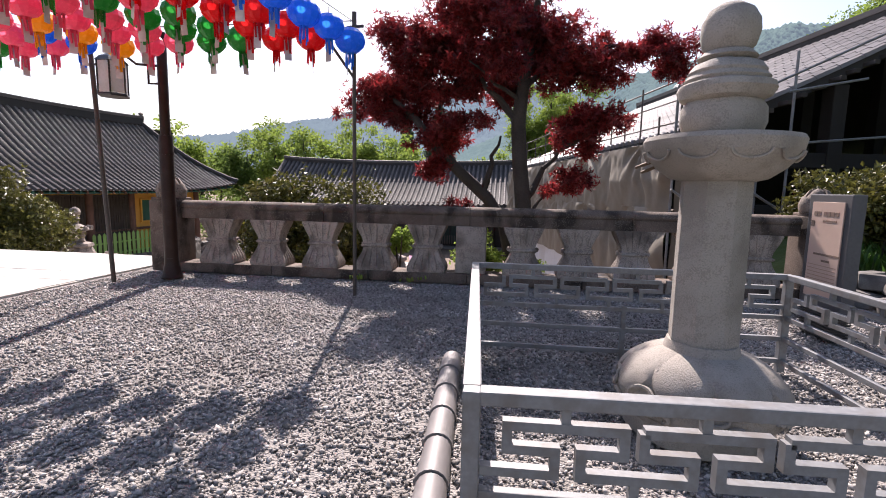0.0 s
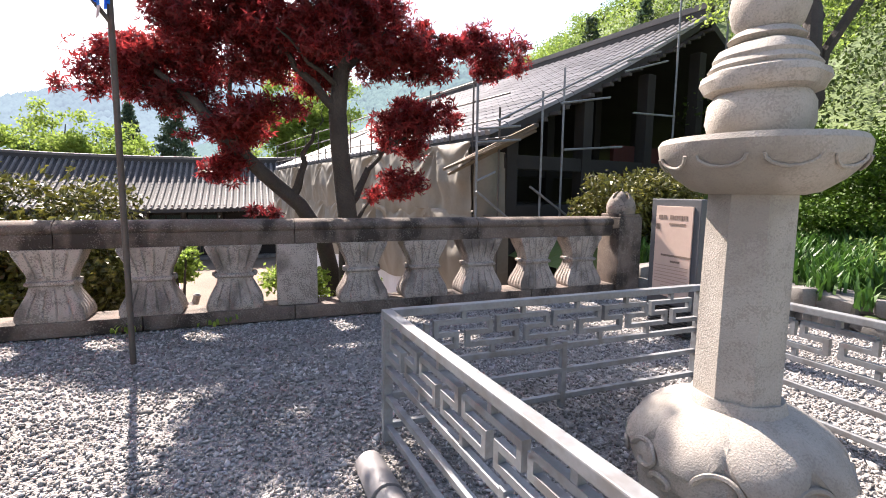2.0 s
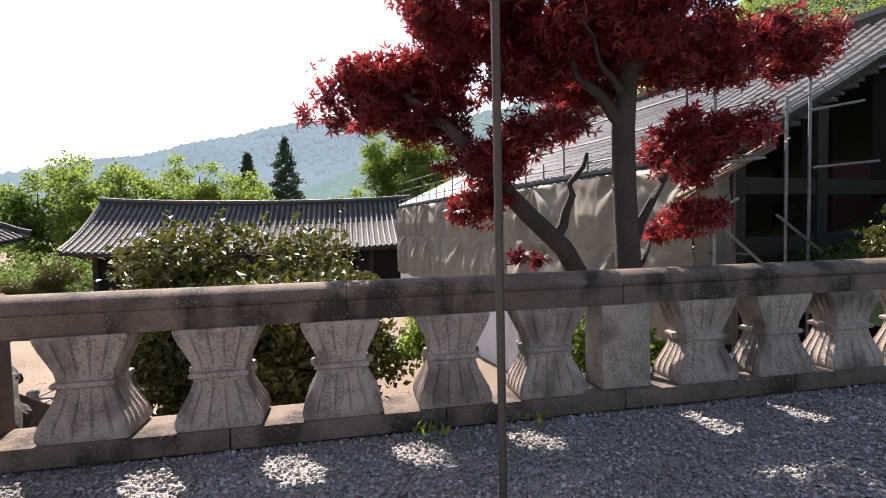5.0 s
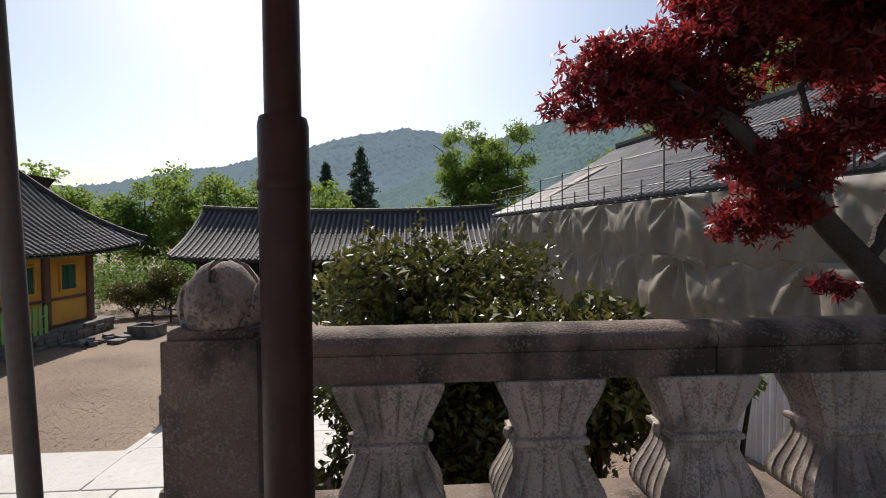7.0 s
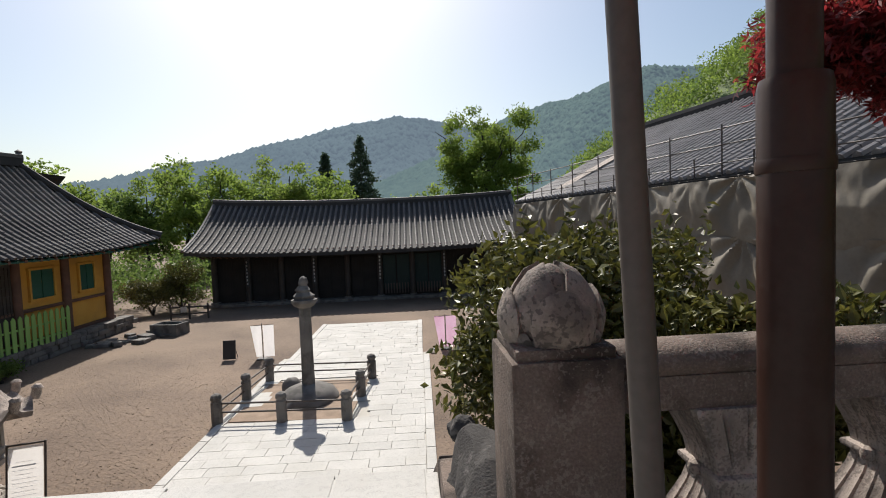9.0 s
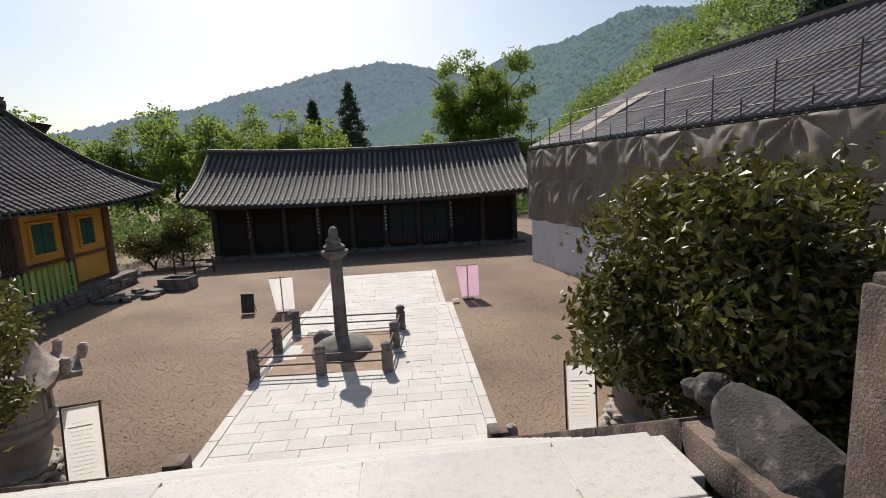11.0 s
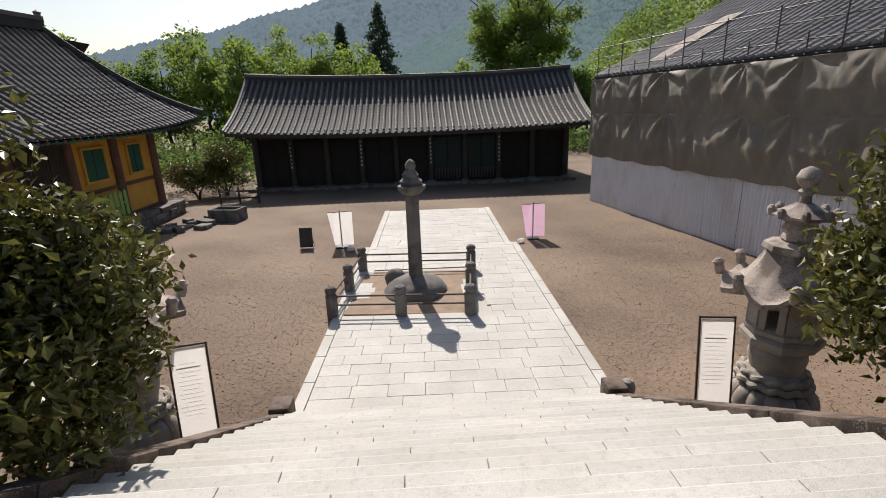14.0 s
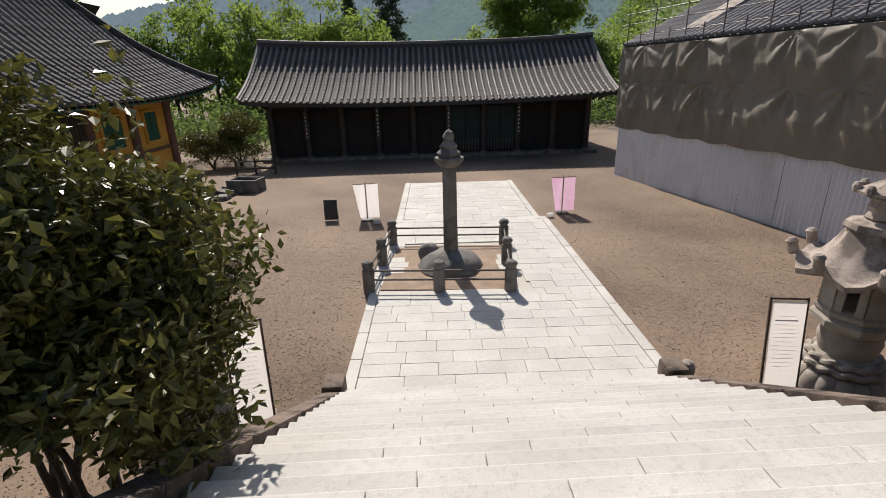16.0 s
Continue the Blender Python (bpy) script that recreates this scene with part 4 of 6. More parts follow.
CORNERS = [(0.57, 1.28), (2.93, 1.36), (2.84, 3.87), (0.41, 3.85)]
for (ax, ay), (bx, by) in zip(CORNERS, CORNERS[1:] + CORNERS[:1]):
    a, c = Vector((ax, ay, 0)), Vector((bx, by, 0))
    L = (c - a).length
    d = (c - a) / L
    ang = math.degrees(math.atan2(d.y, d.x))
    b = bmesh.new()
    box(b, (L / 2, 0, FZ - 0.02), (L - 0.05, 0.06, 0.045), None, 0.006)
    part("top_rail", b, STEEL, guard, at=pose(ax, ay, 0, 0, 0, ang))
    for z in (0.44, 0.27, 0.09):
        b = bmesh.new()
        box(b, (L / 2, 0, z), (L - 0.05, 0.035, 0.035), None, 0.004)
        part("rail", b, STEEL, guard, at=pose(ax, ay, 0, 0, 0, ang))
    b = bmesh.new()
    box(b, (0, 0, FZ / 2), (0.055, 0.055, FZ), None, 0.005)
    part("post", b, STEEL, guard, at=pose(ax, ay, 0))
    b = bmesh.new()
    box(b, (0, 0, 0.24), (0.04, 0.04, 0.46), None, 0.005)
    part("post", b, STEEL, guard, at=pose(*(a + d * L / 2)))
    n = 5
    pitch = (L - 0.2) / (n + 0.36)
    fret, fret_first = fret_mesh(pitch), fret_mesh(pitch, True)
    for i in range(n):
        part("fret", fret if i else fret_first, STEEL, guard, at=pose(ax, ay, 0, 0, 0, ang) @ pose(0.11 + i * pitch, 0, 0))
        for x, z0, z1 in ((0.43, 0.688, 0.74), (0.95, 0.455, 0.512)):
            b = bmesh.new()
            box(b, (0.11 + (i + x) * pitch, 0, (z0 + z1) / 2), (0.028, 0.028, z1 - z0))
            part("stub", b, STEEL, guard, at=pose(ax, ay, 0, 0, 0, ang))
# roof tiles laid as an edging beside the fence
for i in range(6):
    b = bmesh.new()
    rows = []
    for yy, r in ((0, 0.085), (0.33, 0.075)):
        rows.append([Vector((r * math.cos(t), yy, r * math.sin(t))) for t in np.linspace(0, math.pi, 9)])
    sheet(b, rows, 0.015)
    tagged(new("edging_tile", mesh_of("edging_tile", b, WORKTILE, True)), "grey half-round roof tile laid as edging beside the fence", "tile", "edging tiles").matrix_basis = pose(0.37 - 0.02 * i, 1.6 + 0.34 * i, 0.005, 0, 0, 3)

# ---- carved stone lantern shaft in the fence ----
carved = thing("stone_pagoda_shaft", "carved pale granite pillar on a lotus base with a ball finial", "monument", pose(1.805, 2.76, 0) @ Matrix.Diagonal((0.93, 0.93, 0.97, 1)))
b = bmesh.new()
lathe(b, [(0.40, 0.0), (0.43, 0.02), (0.43, 0.12), (0.40, 0.16)], 24, wobble=0.05)
part("foot", b, CARVED, carved, smooth=True)
b = bmesh.new()
lathe(b, [(0.42, 0.15), (0.47, 0.18), (0.485, 0.24), (0.47, 0.31), (0.41, 0.38), (0.33, 0.44), (0.25, 0.485), (0.22, 0.5), (0.2, 0.56)], 40, wobble=0.05)
base = part("lotus_base", b, CARVED, carved, "rounded lotus base with carved petals", smooth=True)
for i in range(8):
    b = bmesh.new()
    g = []
    for t in np.linspace(0, 1, 9):
        ang = 0.25 + 1.1 * t
        rr, zz = 0.485 * math.cos(ang * 0.95) + 0.02, 0.2 + 0.30 * math.sin(ang)
        wdt = 0.17 * math.sin(math.pi * (0.12 + 0.75 * (1 - t))) + 0.01
        g.append([Vector((u * wdt, rr - 0.035 * u * u - 0.02 * (abs(u) > 0.95), zz + 0.012 * (1 - u * u))) for u in (-1, -0.85, -0.5, 0, 0.5, 0.85, 1)])
    sheet(b, g, -0.02)
    part("petal", b, CARVED, base, smooth=True, at=pose(0, 0, 0, 0, 0, 45 * i + 12))
    for k, (zc, rad0, turn) in enumerate(((0.27, 0.11, 5.5), (0.36, 0.07, -5.0), (0.2, 0.06, 4.5))):
        b = bmesh.new()
        pts = []
        for q in np.linspace(0, abs(turn), 22):
            f = 1 - q / 8
            z = zc + rad0 * math.sin(q) * f * 0.7
            a = math.copysign(1, turn) * rad0 * math.cos(q) * f / 0.45 + (0.0, 0.3, -0.25)[k]
            rr = float(np.interp(z, [0.15, 0.18, 0.24, 0.31, 0.38, 0.44, 0.485], [0.42, 0.47, 0.485, 0.47, 0.41, 0.33, 0.25])) + 0.014
            pts.append((rr * math.sin(a), rr * math.cos(a), z))
        tube(b, pts, 0.013, 6)
        part("scroll", b, CARVED, base, smooth=True, at=pose(0, 0, 0, 0, 0, 45 * i + 34))
b = bmesh.new()
lathe(b, [(0.2, 0.54), (0.2, 1.0), (0.195, 1.52)], 8, phase=0.2)
part("shaft", b, CARVED, carved, "eight-sided shaft")
b = bmesh.new()
lathe(b, [(0.2, 1.5), (0.26, 1.515), (0.34, 1.57), (0.40, 1.635), (0.405, 1.65), (0.415, 1.66), (0.425, 1.72), (0.41, 1.745), (0.2, 1.75)], 32, wobble=0.03)
cap = part("capital", b, CARVED, carved, "broad flaring capital", smooth=True)
for i in range(10):
    b = bmesh.new()
    tube(b, [(0.1 * math.cos(q), 0.405 - 0.02 * math.sin(q) ** 2, 1.66 - 0.05 * math.sin(q)) for q in np.linspace(0, math.pi, 9)], 0.008, 6)
    part("petal_line", b, CARVED, cap, smooth=True, at=pose(0, 0, 0, 0, 0, 36 * i))
b = bmesh.new()
lathe(b, [(0.19, 1.745), (0.205, 1.76), (0.225, 1.82), (0.22, 1.9), (0.19, 1.95)], 24, wobble=0.08)
part("drum", b, CARVED, carved, smooth=True)
b = bmesh.new()
lathe(b, [(0.19, 1.94), (0.225, 1.955), (0.25, 2.0), (0.245, 2.03), (0.215, 2.045), (0.225, 2.06), (0.205, 2.085), (0.21, 2.1), (0.18, 2.14), (0.13, 2.16)], 28, square=0.25, wobble=0.16, phase=0.4)
part("roof_block", b, CARVED, carved, "worn folded block", smooth=True)
b = bmesh.new()
lathe(b, [(0.12, 2.15), (0.16, 2.18), (0.13, 2.21)], 16, wobble=0.05)
lathe(b, [(0.1, 2.2), (0.14, 2.24), (0.157, 2.31), (0.152, 2.37), (0.12, 2.43), (0.065, 2.465), (0.01, 2.47)], 20, wobble=0.06)
part("ball_finial", b, CARVED, carved, smooth=True)

# ---- poles ----
def pole(name, label, x, y, h, r, material, tilt=(0, 0)):
    p = thing(name, label, "pole", pose(x, y, 0, tilt[0], tilt[1], 0))
    b = bmesh.new()
    tube(b, [(0, 0, -0.02), (0, 0, h)], r, 14)
    part("tube", b, material, p, smooth=True)
    return p


p1 = pole("lantern_pole", "thin grey steel pole carrying the paper lantern wires", -1.28, 5.82, 3.42, 0.024, GREYMETAL)
b = bmesh.new()
tube(b, [(0, 0, 2.72), (-0.32, -0.1, 3.18)], 0.018, 8)
part("strut", b, GREYMETAL, p1, smooth=True)
b = bmesh.new()
tube(b, [(-0.1, 0.02, 3.33), (0.12, -0.02, 3.33)], 0.02, 8)
tube(b, [(0, 0, 3.3), (0, 0, 3.5)], 0.03, 8)
part("wire_clamp", b, GREYMETAL, p1, smooth=True)
p2 = pole("lantern_pole", "slim brown steel pole at the edge of the paving", -4.825, 5.88, 4.3, 0.030, GREYMETAL, (0, -2.4))
for z in (2.95, 3.3):
    b = bmesh.new()
    tube(b, [(-0.06, 0, z), (0.06, 0, z)], 0.016, 8)
    part("bolt", b, GREYMETAL, p2, smooth=True)

lamp = thing("lamp_post", "dark brown enamelled lamp post with a hanging lantern on an arm", "lamp post", pose(-4.22, 6.28, 0))
b = bmesh.new()
lathe(b, [(0.15, 0), (0.15, 0.02), (0.125, 0.05), (0.115, 0.16), (0.1, 0.2), (0.096, 0.3)], 20)
part("base_flange", b, BROWNMETAL, lamp, smooth=True)
b = bmesh.new()
lathe(b, [(0.094, 0.25), (0.094, 2.03), (0.088, 2.06), (0.07, 2.062)], 24)
sl = part("sleeve", b, BROWNMETAL, lamp, smooth=True)
b = bmesh.new()
lathe(b, [(0.097, 1.79), (0.099, 1.8), (0.099, 1.82), (0.097, 1.83)], 24)
part("weld_ring", b, BROWNMETAL, sl, smooth=True)
b = bmesh.new()
lathe(b, [(0.068, 2.05), (0.066, 3.45), (0.06, 3.47), (0.01, 3.5)], 20)
part("upper_tube", b, BROWNMETAL, lamp, smooth=True)
b = bmesh.new()
tube(b, [(-0.06, 0, 2.78), (-0.22, 0, 2.78), (-0.22, 0, 3.02), (-0.06, 0, 3.02)], 0.018, 8)
tube(b, [(-0.06, 0, 3.02), (-0.4, 0, 3.05), (-0.55, 0, 3.16), (-0.78, 0, 3.26)], 0.018, 8)
part("arm", b, BROWNMETAL, lamp, smooth=True)
LX = -0.78
head = part("lantern_head", bmesh.new(), BLACK, lamp, "black framed lantern head")
b = bmesh.new()
lathe(b, [(0.2, 2.6), (0.21, 2.62), (0.2, 2.64)], 6, (LX, 0))
lathe(b, [(0.22, 3.08), (0.16, 3.14), (0.05, 3.2), (0.02, 3.27)], 6, (LX, 0))
for i in range(6):
    a = math.pi / 3 * i
    tube(b, [(LX + 0.19 * math.cos(a), 0.19 * math.sin(a), 2.62), (LX + 0.19 * math.cos(a), 0.19 * math.sin(a), 3.1)], 0.012, 6)
head.data = mesh_of("lantern_head", b, BLACK)
MILK = surface("milk_glass", (0.75, 0.75, 0.72), (0.82, 0.82, 0.8), 0.3, 2, 30, 0, translucent=0.5)
for i in range(6):
    a = math.pi / 3 * (i + 0.5)
    b = bmesh.new()
    box(b, (0, 0, 0), (0.006, 0.17, 0.42))
    part("pane", b, MILK, head, at=pose(LX + 0.158 * math.cos(a), 0.158 * math.sin(a), 2.86, 0, 0, math.degrees(a)))

# ---- paper lanterns ----
COLOURS = {"blue": (0.03, 0.26, 0.85), "red": (0.72, 0.02, 0.02), "green": (0.02, 0.32, 0.05), "pink": (0.85, 0.16, 0.26), "yellow": (0.85, 0.45, 0.02)}
TAG = surface("tag_paper", (0.5, 0.46, 0.44), (0.66, 0.62, 0.6), 0.7, 3, 30, 0, translucent=0.3)
FILM = {k: surface(k + "_lantern_film", tuple(v * 0.85 for v in c), c, 0.25, 4, 30, 0.1, 0.004, translucent=0.52) for k, c in COLOURS.items()}


def lantern(colour):
    m = FILM[colour]
    t = thing("paper_lantern", "%s pleated round lantern with a hanging paper tag" % colour, "lantern", None, "hung lanterns")
    b = bmesh.new()
    rings = []
    for z, r in ((-0.165, 0.06), (-0.14, 0.115), (-0.075, 0.175), (0.0, 0.197), (0.075, 0.175), (0.135, 0.115), (0.155, 0.05)):
        rings.append([b.verts.new((r * (1 + 0.05 * (i % 2)) * math.cos(math.pi * i / 12), r * (1 + 0.05 * (i % 2)) * math.sin(math.pi * i / 12), z)) for i in range(24)])
    for p, q in zip(rings, rings[1:]):
        for i in range(24):
            b.faces.new((p[i], p[(i + 1) % 24], q[(i + 1) % 24], q[i]))
    part("globe", b, m, t)
    b = bmesh.new()
    tube(b, [(0.055 * math.cos(q), 0.055 * math.sin(q), -0.155) for q in np.linspace(0, 2 * math.pi, 14)], 0.008, 5, cap=False)
    part("hoop", b, BLACK, t)
    for i in range(6):
        a = math.pi / 3 * i
        b = bmesh.new()
        box(b, (0, 0, -0.22 - 0.02 * (i % 3)), (0.012, 0.03, 0.16 + 0.03 * (i % 3)), pose(0.055 * math.cos(a), 0.055 * math.sin(a), 0, 4, 3, 60 * i))
        part("streamer", b, m, t)
    b = bmesh.new()
    box(b, (0, 0, -0.33), (0.09, 0.003, 0.26), pose(0, 0, 0, 4, 0, 20))
    tube(b, [(0, 0, -0.15), (0, 0, -0.22)], 0.003, 4)
    part("tag", b, TAG, t, "pale paper tag")
    b = bmesh.new()
    tube(b, [(0, 0, 0.15), (0, 0, 0.25)], 0.004, 5)
    part("hook", b, BLACK, t)
    return t


rng = random.Random(14)
masters = {}
STRINGS = [(-1.3 - 0.445 * k, c) for k, c in enumerate(("blue", "red", "red", "green", "green", "pink", "pink", "yellow", "blue", "pink", "pink", "green"))]
for sx, colour in STRINGS:
    for i in range(8):
        x, y = sx - 0.085 * i - 0.02, 5.72 - 0.47 * i + 0.05 * (round(sx * 100) % 3 - 1)
        z = 3.165 + 0.012 * rng.uniform(-1, 1)
        m = pose(x + rng.uniform(-0.004, 0.004), y, z, rng.uniform(-2, 2), rng.uniform(-2, 2), rng.uniform(0, 360)) @ Matrix.Diagonal((0.92, 0.92, 0.92, 1))
        c = colour if rng.random() > 0.08 else "pink"
        if c in masters:
            copy_thing(masters[c], m)
        else:
            masters[c] = lantern(c)
            masters[c].matrix_basis = m
wires = thing("lantern_wires", "thin dark wires that carry the paper lanterns", "wire", kind="structure")
for sx, colour in STRINGS:
    b = bmesh.new()
    tube(b, [(sx, 5.85, 3.4), (sx - 0.02 - 0.085 * 7, 5.72 - 0.47 * 7, 3.39), (sx - 1.5, -3.0, 3.45)], 0.006, 5)
    part("wire", b, BLACK, wires)
b = bmesh.new()
tube(b, [(-1.28, 5.82, 3.4), (-4.2, 5.86, 3.4), (-9.0, 5.9, 3.45)], 0.008, 5)
part("wire", b, BLACK, wires)

# ---- information sign on the terrace ----
SIGNFACE = surface("sign_panel", (0.46, 0.33, 0.27), (0.52, 0.38, 0.31), 0.45, 1, 25, 0.03, 0.002)
SLATE = surface("slate_frame", (0.045, 0.045, 0.05), (0.085, 0.085, 0.09), 0.6, 2, 40, 0.2, 0.003)
INK = surface("faded_ink", (0.12, 0.08, 0.06), (0.18, 0.12, 0.09), 0.7, 2, 40, 0)
BOARD = pose(3.815, 5.01, 0, 0, 0, -90)
board = thing("information_board", "dark slate-framed board with a pinkish text panel on gravel", "sign", BOARD)
b = bmesh.new()
box(b, (0, 0, 0.835), (0.63, 0.12, 1.15), None, 0.01)
part("frame", b, SLATE, board)
b = bmesh.new()
box(b, (0.0, -0.067, 0.86), (0.47, 0.012, 0.95), None, 0.003)
panel = part("text_panel", b, SIGNFACE, board, "pinkish beige text panel")
rng = random.Random(4)
for k in range(6):
    b = bmesh.new()
    box(b, (-0.17 + 0.058 * k + (0.03 if k > 1 else 0), -0.0745, 1.22), (0.045, 0.003, 0.042))
    part("title_bar", b, INK, panel)
b = bmesh.new()
box(b, (-0.2, -0.0745, 1.12), (0.05, 0.003, 0.06))
part("seal_bar", b, INK, panel)
for z, w in ((1.15, 0.2), (0.82, 0.38), (0.76, 0.12)):
    b = bmesh.new()
    box(b, (0.05, -0.0745, z), (w, 0.003, 0.02))
    part("heading_bar", b, INK, panel)
for k in range(7):
    b = bmesh.new()
    box(b, (0.0, -0.0742, 0.71 - 0.035 * k), (0.42 if k < 6 else 0.24, 0.003, 0.007))
    part("text_line", b, surface("pale_ink", (0.3, 0.21, 0.17), (0.34, 0.24, 0.19), 0.7, 2, 40, 0) if k == 0 else MATS["pale_ink"], panel)
foot = part("foot", bmesh.new(), BLACK, board, "black slatted foot")
b = bmesh.new()
box(b, (0, 0.0, 0.15), (0.48, 0.12, 0.3))
foot.data = mesh_of("foot", b, BLACK)
for k in range(9):
    b = bmesh.new()
    box(b, (0, 0, 0.03 + 0.03 * k), (0.52, 0.17, 0.016))
    part("slat", b, BLACK, foot)

# ---- guardian beast on the stringer ----
beast = bmesh.new()
BP = [(-5.06, 7.3, 0.05, 0.22), (-5.08, 7.46, 0.17, 0.25), (-5.1, 7.62, 0.27, 0.23), (-5.13, 7.77, 0.36, 0.17), (-5.16, 7.9, 0.42, 0.125)]
tube(beast, [p[:3] for p in BP], [p[3] for p in BP], 16)
for c, r in (((-5.2, 7.98, 0.43), (0.11, 0.115, 0.095)), ((-5.22, 8.09, 0.39), (0.075, 0.075, 0.055)), ((-5.26, 7.98, 0.48), (0.025, 0.03, 0.03)), ((-5.13, 7.98, 0.48), (0.025, 0.03, 0.03)),
             ((-5.27, 7.72, 0.12), (0.085, 0.12, 0.2)), ((-4.97, 7.75, 0.1), (0.085, 0.12, 0.2)), ((-5.2, 7.4, 0.1), (0.1, 0.14, 0.16)), ((-4.97, 7.4, 0.1), (0.1, 0.14, 0.16)), ((-5.24, 7.86, -0.04), (0.06, 0.1, 0.05)), ((-5.0, 7.88, -0.06), (0.06, 0.1, 0.05))):
    bmesh.ops.create_icosphere(beast, subdivisions=3, radius=1.0, matrix=Matrix.Translation(c) @ Matrix.Diagonal((*r, 1)))
for v in beast.verts:
    q = v.co.copy()
    rough = Vector((noise.noise(q * 9), noise.noise(q * 9 + Vector((3, 1, 2))), noise.noise(q * 9 + Vector((7, 2, 5))))) * 0.05
    fine = Vector((noise.noise(q * 24), noise.noise(q * 24 + Vector((3, 1, 2))), noise.noise(q * 24 + Vector((7, 2, 5))))) * 0.022
    v.co += Vector((0.17, 0.0, -0.1)) + rough + fine
beast_ob = tagged(new("stone_beast", mesh_of("stone_beast", beast, BEASTSTONE)), "blackened crouching stone guardian beast at the head of the stairs", "statue")
weld = beast_ob.modifiers.new("weld", "REMESH")
weld.mode, weld.voxel_size, weld.use_smooth_shade = "VOXEL", 0.012, False

# ---- tall stone lanterns at the foot of the stairs ----


def stone_lantern(m):
    t = thing("stone_lantern", "tall eight-sided granite lantern on a rope-bound lotus base", "lantern", m, "pair of stone lanterns")
    b = bmesh.new()
    lathe(b, [(0.62, 0), (0.66, 0.04), (0.66, 0.12), (0.6, 0.16)], 8)
    part("plinth", b, CARVED, t)
    b = bmesh.new()
    lathe(b, [(0.58, 0.14), (0.62, 0.2), (0.62, 0.34), (0.54, 0.48), (0.44, 0.56), (0.4, 0.6)], 32, wobble=0.04)
    lb = part("lotus_base", b, CARVED, t, smooth=True)
    for i in range(16):
        b = bmesh.new()
        g = []
        for q in np.linspace(0, 1, 7):
            a = 0.05 + 1.25 * q
            rr, zz = 0.5 + 0.16 * math.cos(a * 1.1), 0.2 + 0.32 * math.sin(a)
            w = 0.115 * (1 - 0.35 * q)
            g.append([Vector((u * w, rr * (1 - 0.0) - 0.045 * u * u, zz)) for u in (-1, -0.6, 0, 0.6, 1)])
        sheet(b, g, -0.03)
        part("petal", b, CARVED, lb, smooth=True, at=pose(0, 0, 0, 0, 0, 22.5 * i))
    for r, z, k in ((0.5, 0.62, 0.06), (0.46, 0.73, 0.055)):
        b = bmesh.new()
        n = 90
        pts = [((r + 0.02 * math.cos(q * 13)) * math.cos(q), (r + 0.02 * math.cos(q * 13)) * math.sin(q), z + 0.02 * math.sin(q * 13)) for q in np.linspace(0, 2 * math.pi, n)]
        tube(b, pts, k, 8, cap=False)
        part("rope_moulding", b, CARVED, t, smooth=True)
    b = bmesh.new()
    lathe(b, [(0.42, 0.58), (0.44, 0.7), (0.46, 0.76), (0.4, 0.8), (0.36, 0.83)], 8)
    part("collar", b, CARVED, t)
    b = bmesh.new()
    lathe(b, [(0.36, 0.8), (0.4, 0.95), (0.42, 1.05), (0.4, 1.15), (0.37, 1.2)], 24)
    part("barrel", b, CARVED, t, smooth=True)
    b = bmesh.new()
    lathe(b, [(0.38, 1.18), (0.5, 1.27), (0.58, 1.33), (0.58, 1.42), (0.5, 1.46)], 8)
    lathe(b, [(0.5, 1.45), (0.54, 1.5), (0.54, 1.56), (0.48, 1.6)], 8)
    part("platform", b, CARVED, t)
    b = bmesh.new()
    lathe(b, [(0.44, 1.59), (0.44, 1.62)], 8)
    chamber = part("fire_chamber", b, CARVED, t, "hollow chamber with upright openings")
    for i in range(8):
        a0, a1 = math.pi / 4 * i, math.pi / 4 * (i + 1)
        r = 0.47
        p, q = Vector((r * math.cos(a0), r * math.sin(a0), 0)), Vector((r * math.cos(a1), r * math.sin(a1), 0))
        L = (q - p).length
        mm = Matrix.Translation((p + q) / 2) @ pose(0, 0, 0, 0, 0, math.degrees(math.atan2((q - p).y, (q - p).x)))
        pieces = [((0, 0, 1.83), (L, 0.08, 0.48))] if i % 2 else [((-L * 0.36, 0, 1.83), (L * 0.28, 0.08, 0.48)), ((L * 0.36, 0, 1.83), (L * 0.28, 0.08, 0.48)), ((0, 0, 2.02), (L * 0.44, 0.08, 0.1))]
        for c, s in pieces:
            b = bmesh.new()
            box(b, c, s, mm)
            part("chamber_panel", b, CARVED, chamber)
    b = bmesh.new()
    rings = []
    for k in range(9):
        q = k / 8
        r = 1.0 - 0.6 * q ** 0.75
        ring = []
        for i in range(32):
            a = 2 * math.pi * i / 32
            c = math.cos(4 * (a)) * 0.5 + 0.5
            c8 = math.cos(math.pi / 8) / math.cos((a + math.pi / 8) % (math.pi / 4) - math.pi / 8)
            z = 2.18 + 0.62 * q ** 1.7 + 0.2 * (1 - q) ** 3 * (math.cos(8 * a) * 0.5 + 0.5) ** 2
            ring.append(b.verts.new((r * c8 * math.cos(a), r * c8 * math.sin(a), z)))
        rings.append(ring)
    low = [b.verts.new((v.co.x * 0.98, v.co.y * 0.98, v.co.z - 0.09)) for v in rings[0]]
    inner = [b.verts.new((v.co.x * 0.45, v.co.y * 0.45, 2.07)) for v in rings[0]]
    rings = [inner, low] + rings
    for p, q in zip(rings, rings[1:]):
        for i in range(32):
            b.faces.new((p[i], p[(i + 1) % 32], q[(i + 1) % 32], q[i]))
    b.faces.new(rings[0][::-1])
    b.faces.new(rings[-1])
    roof = part("roof_stone", b, STONE, t, "flaring eight-sided roof stone", smooth=True)
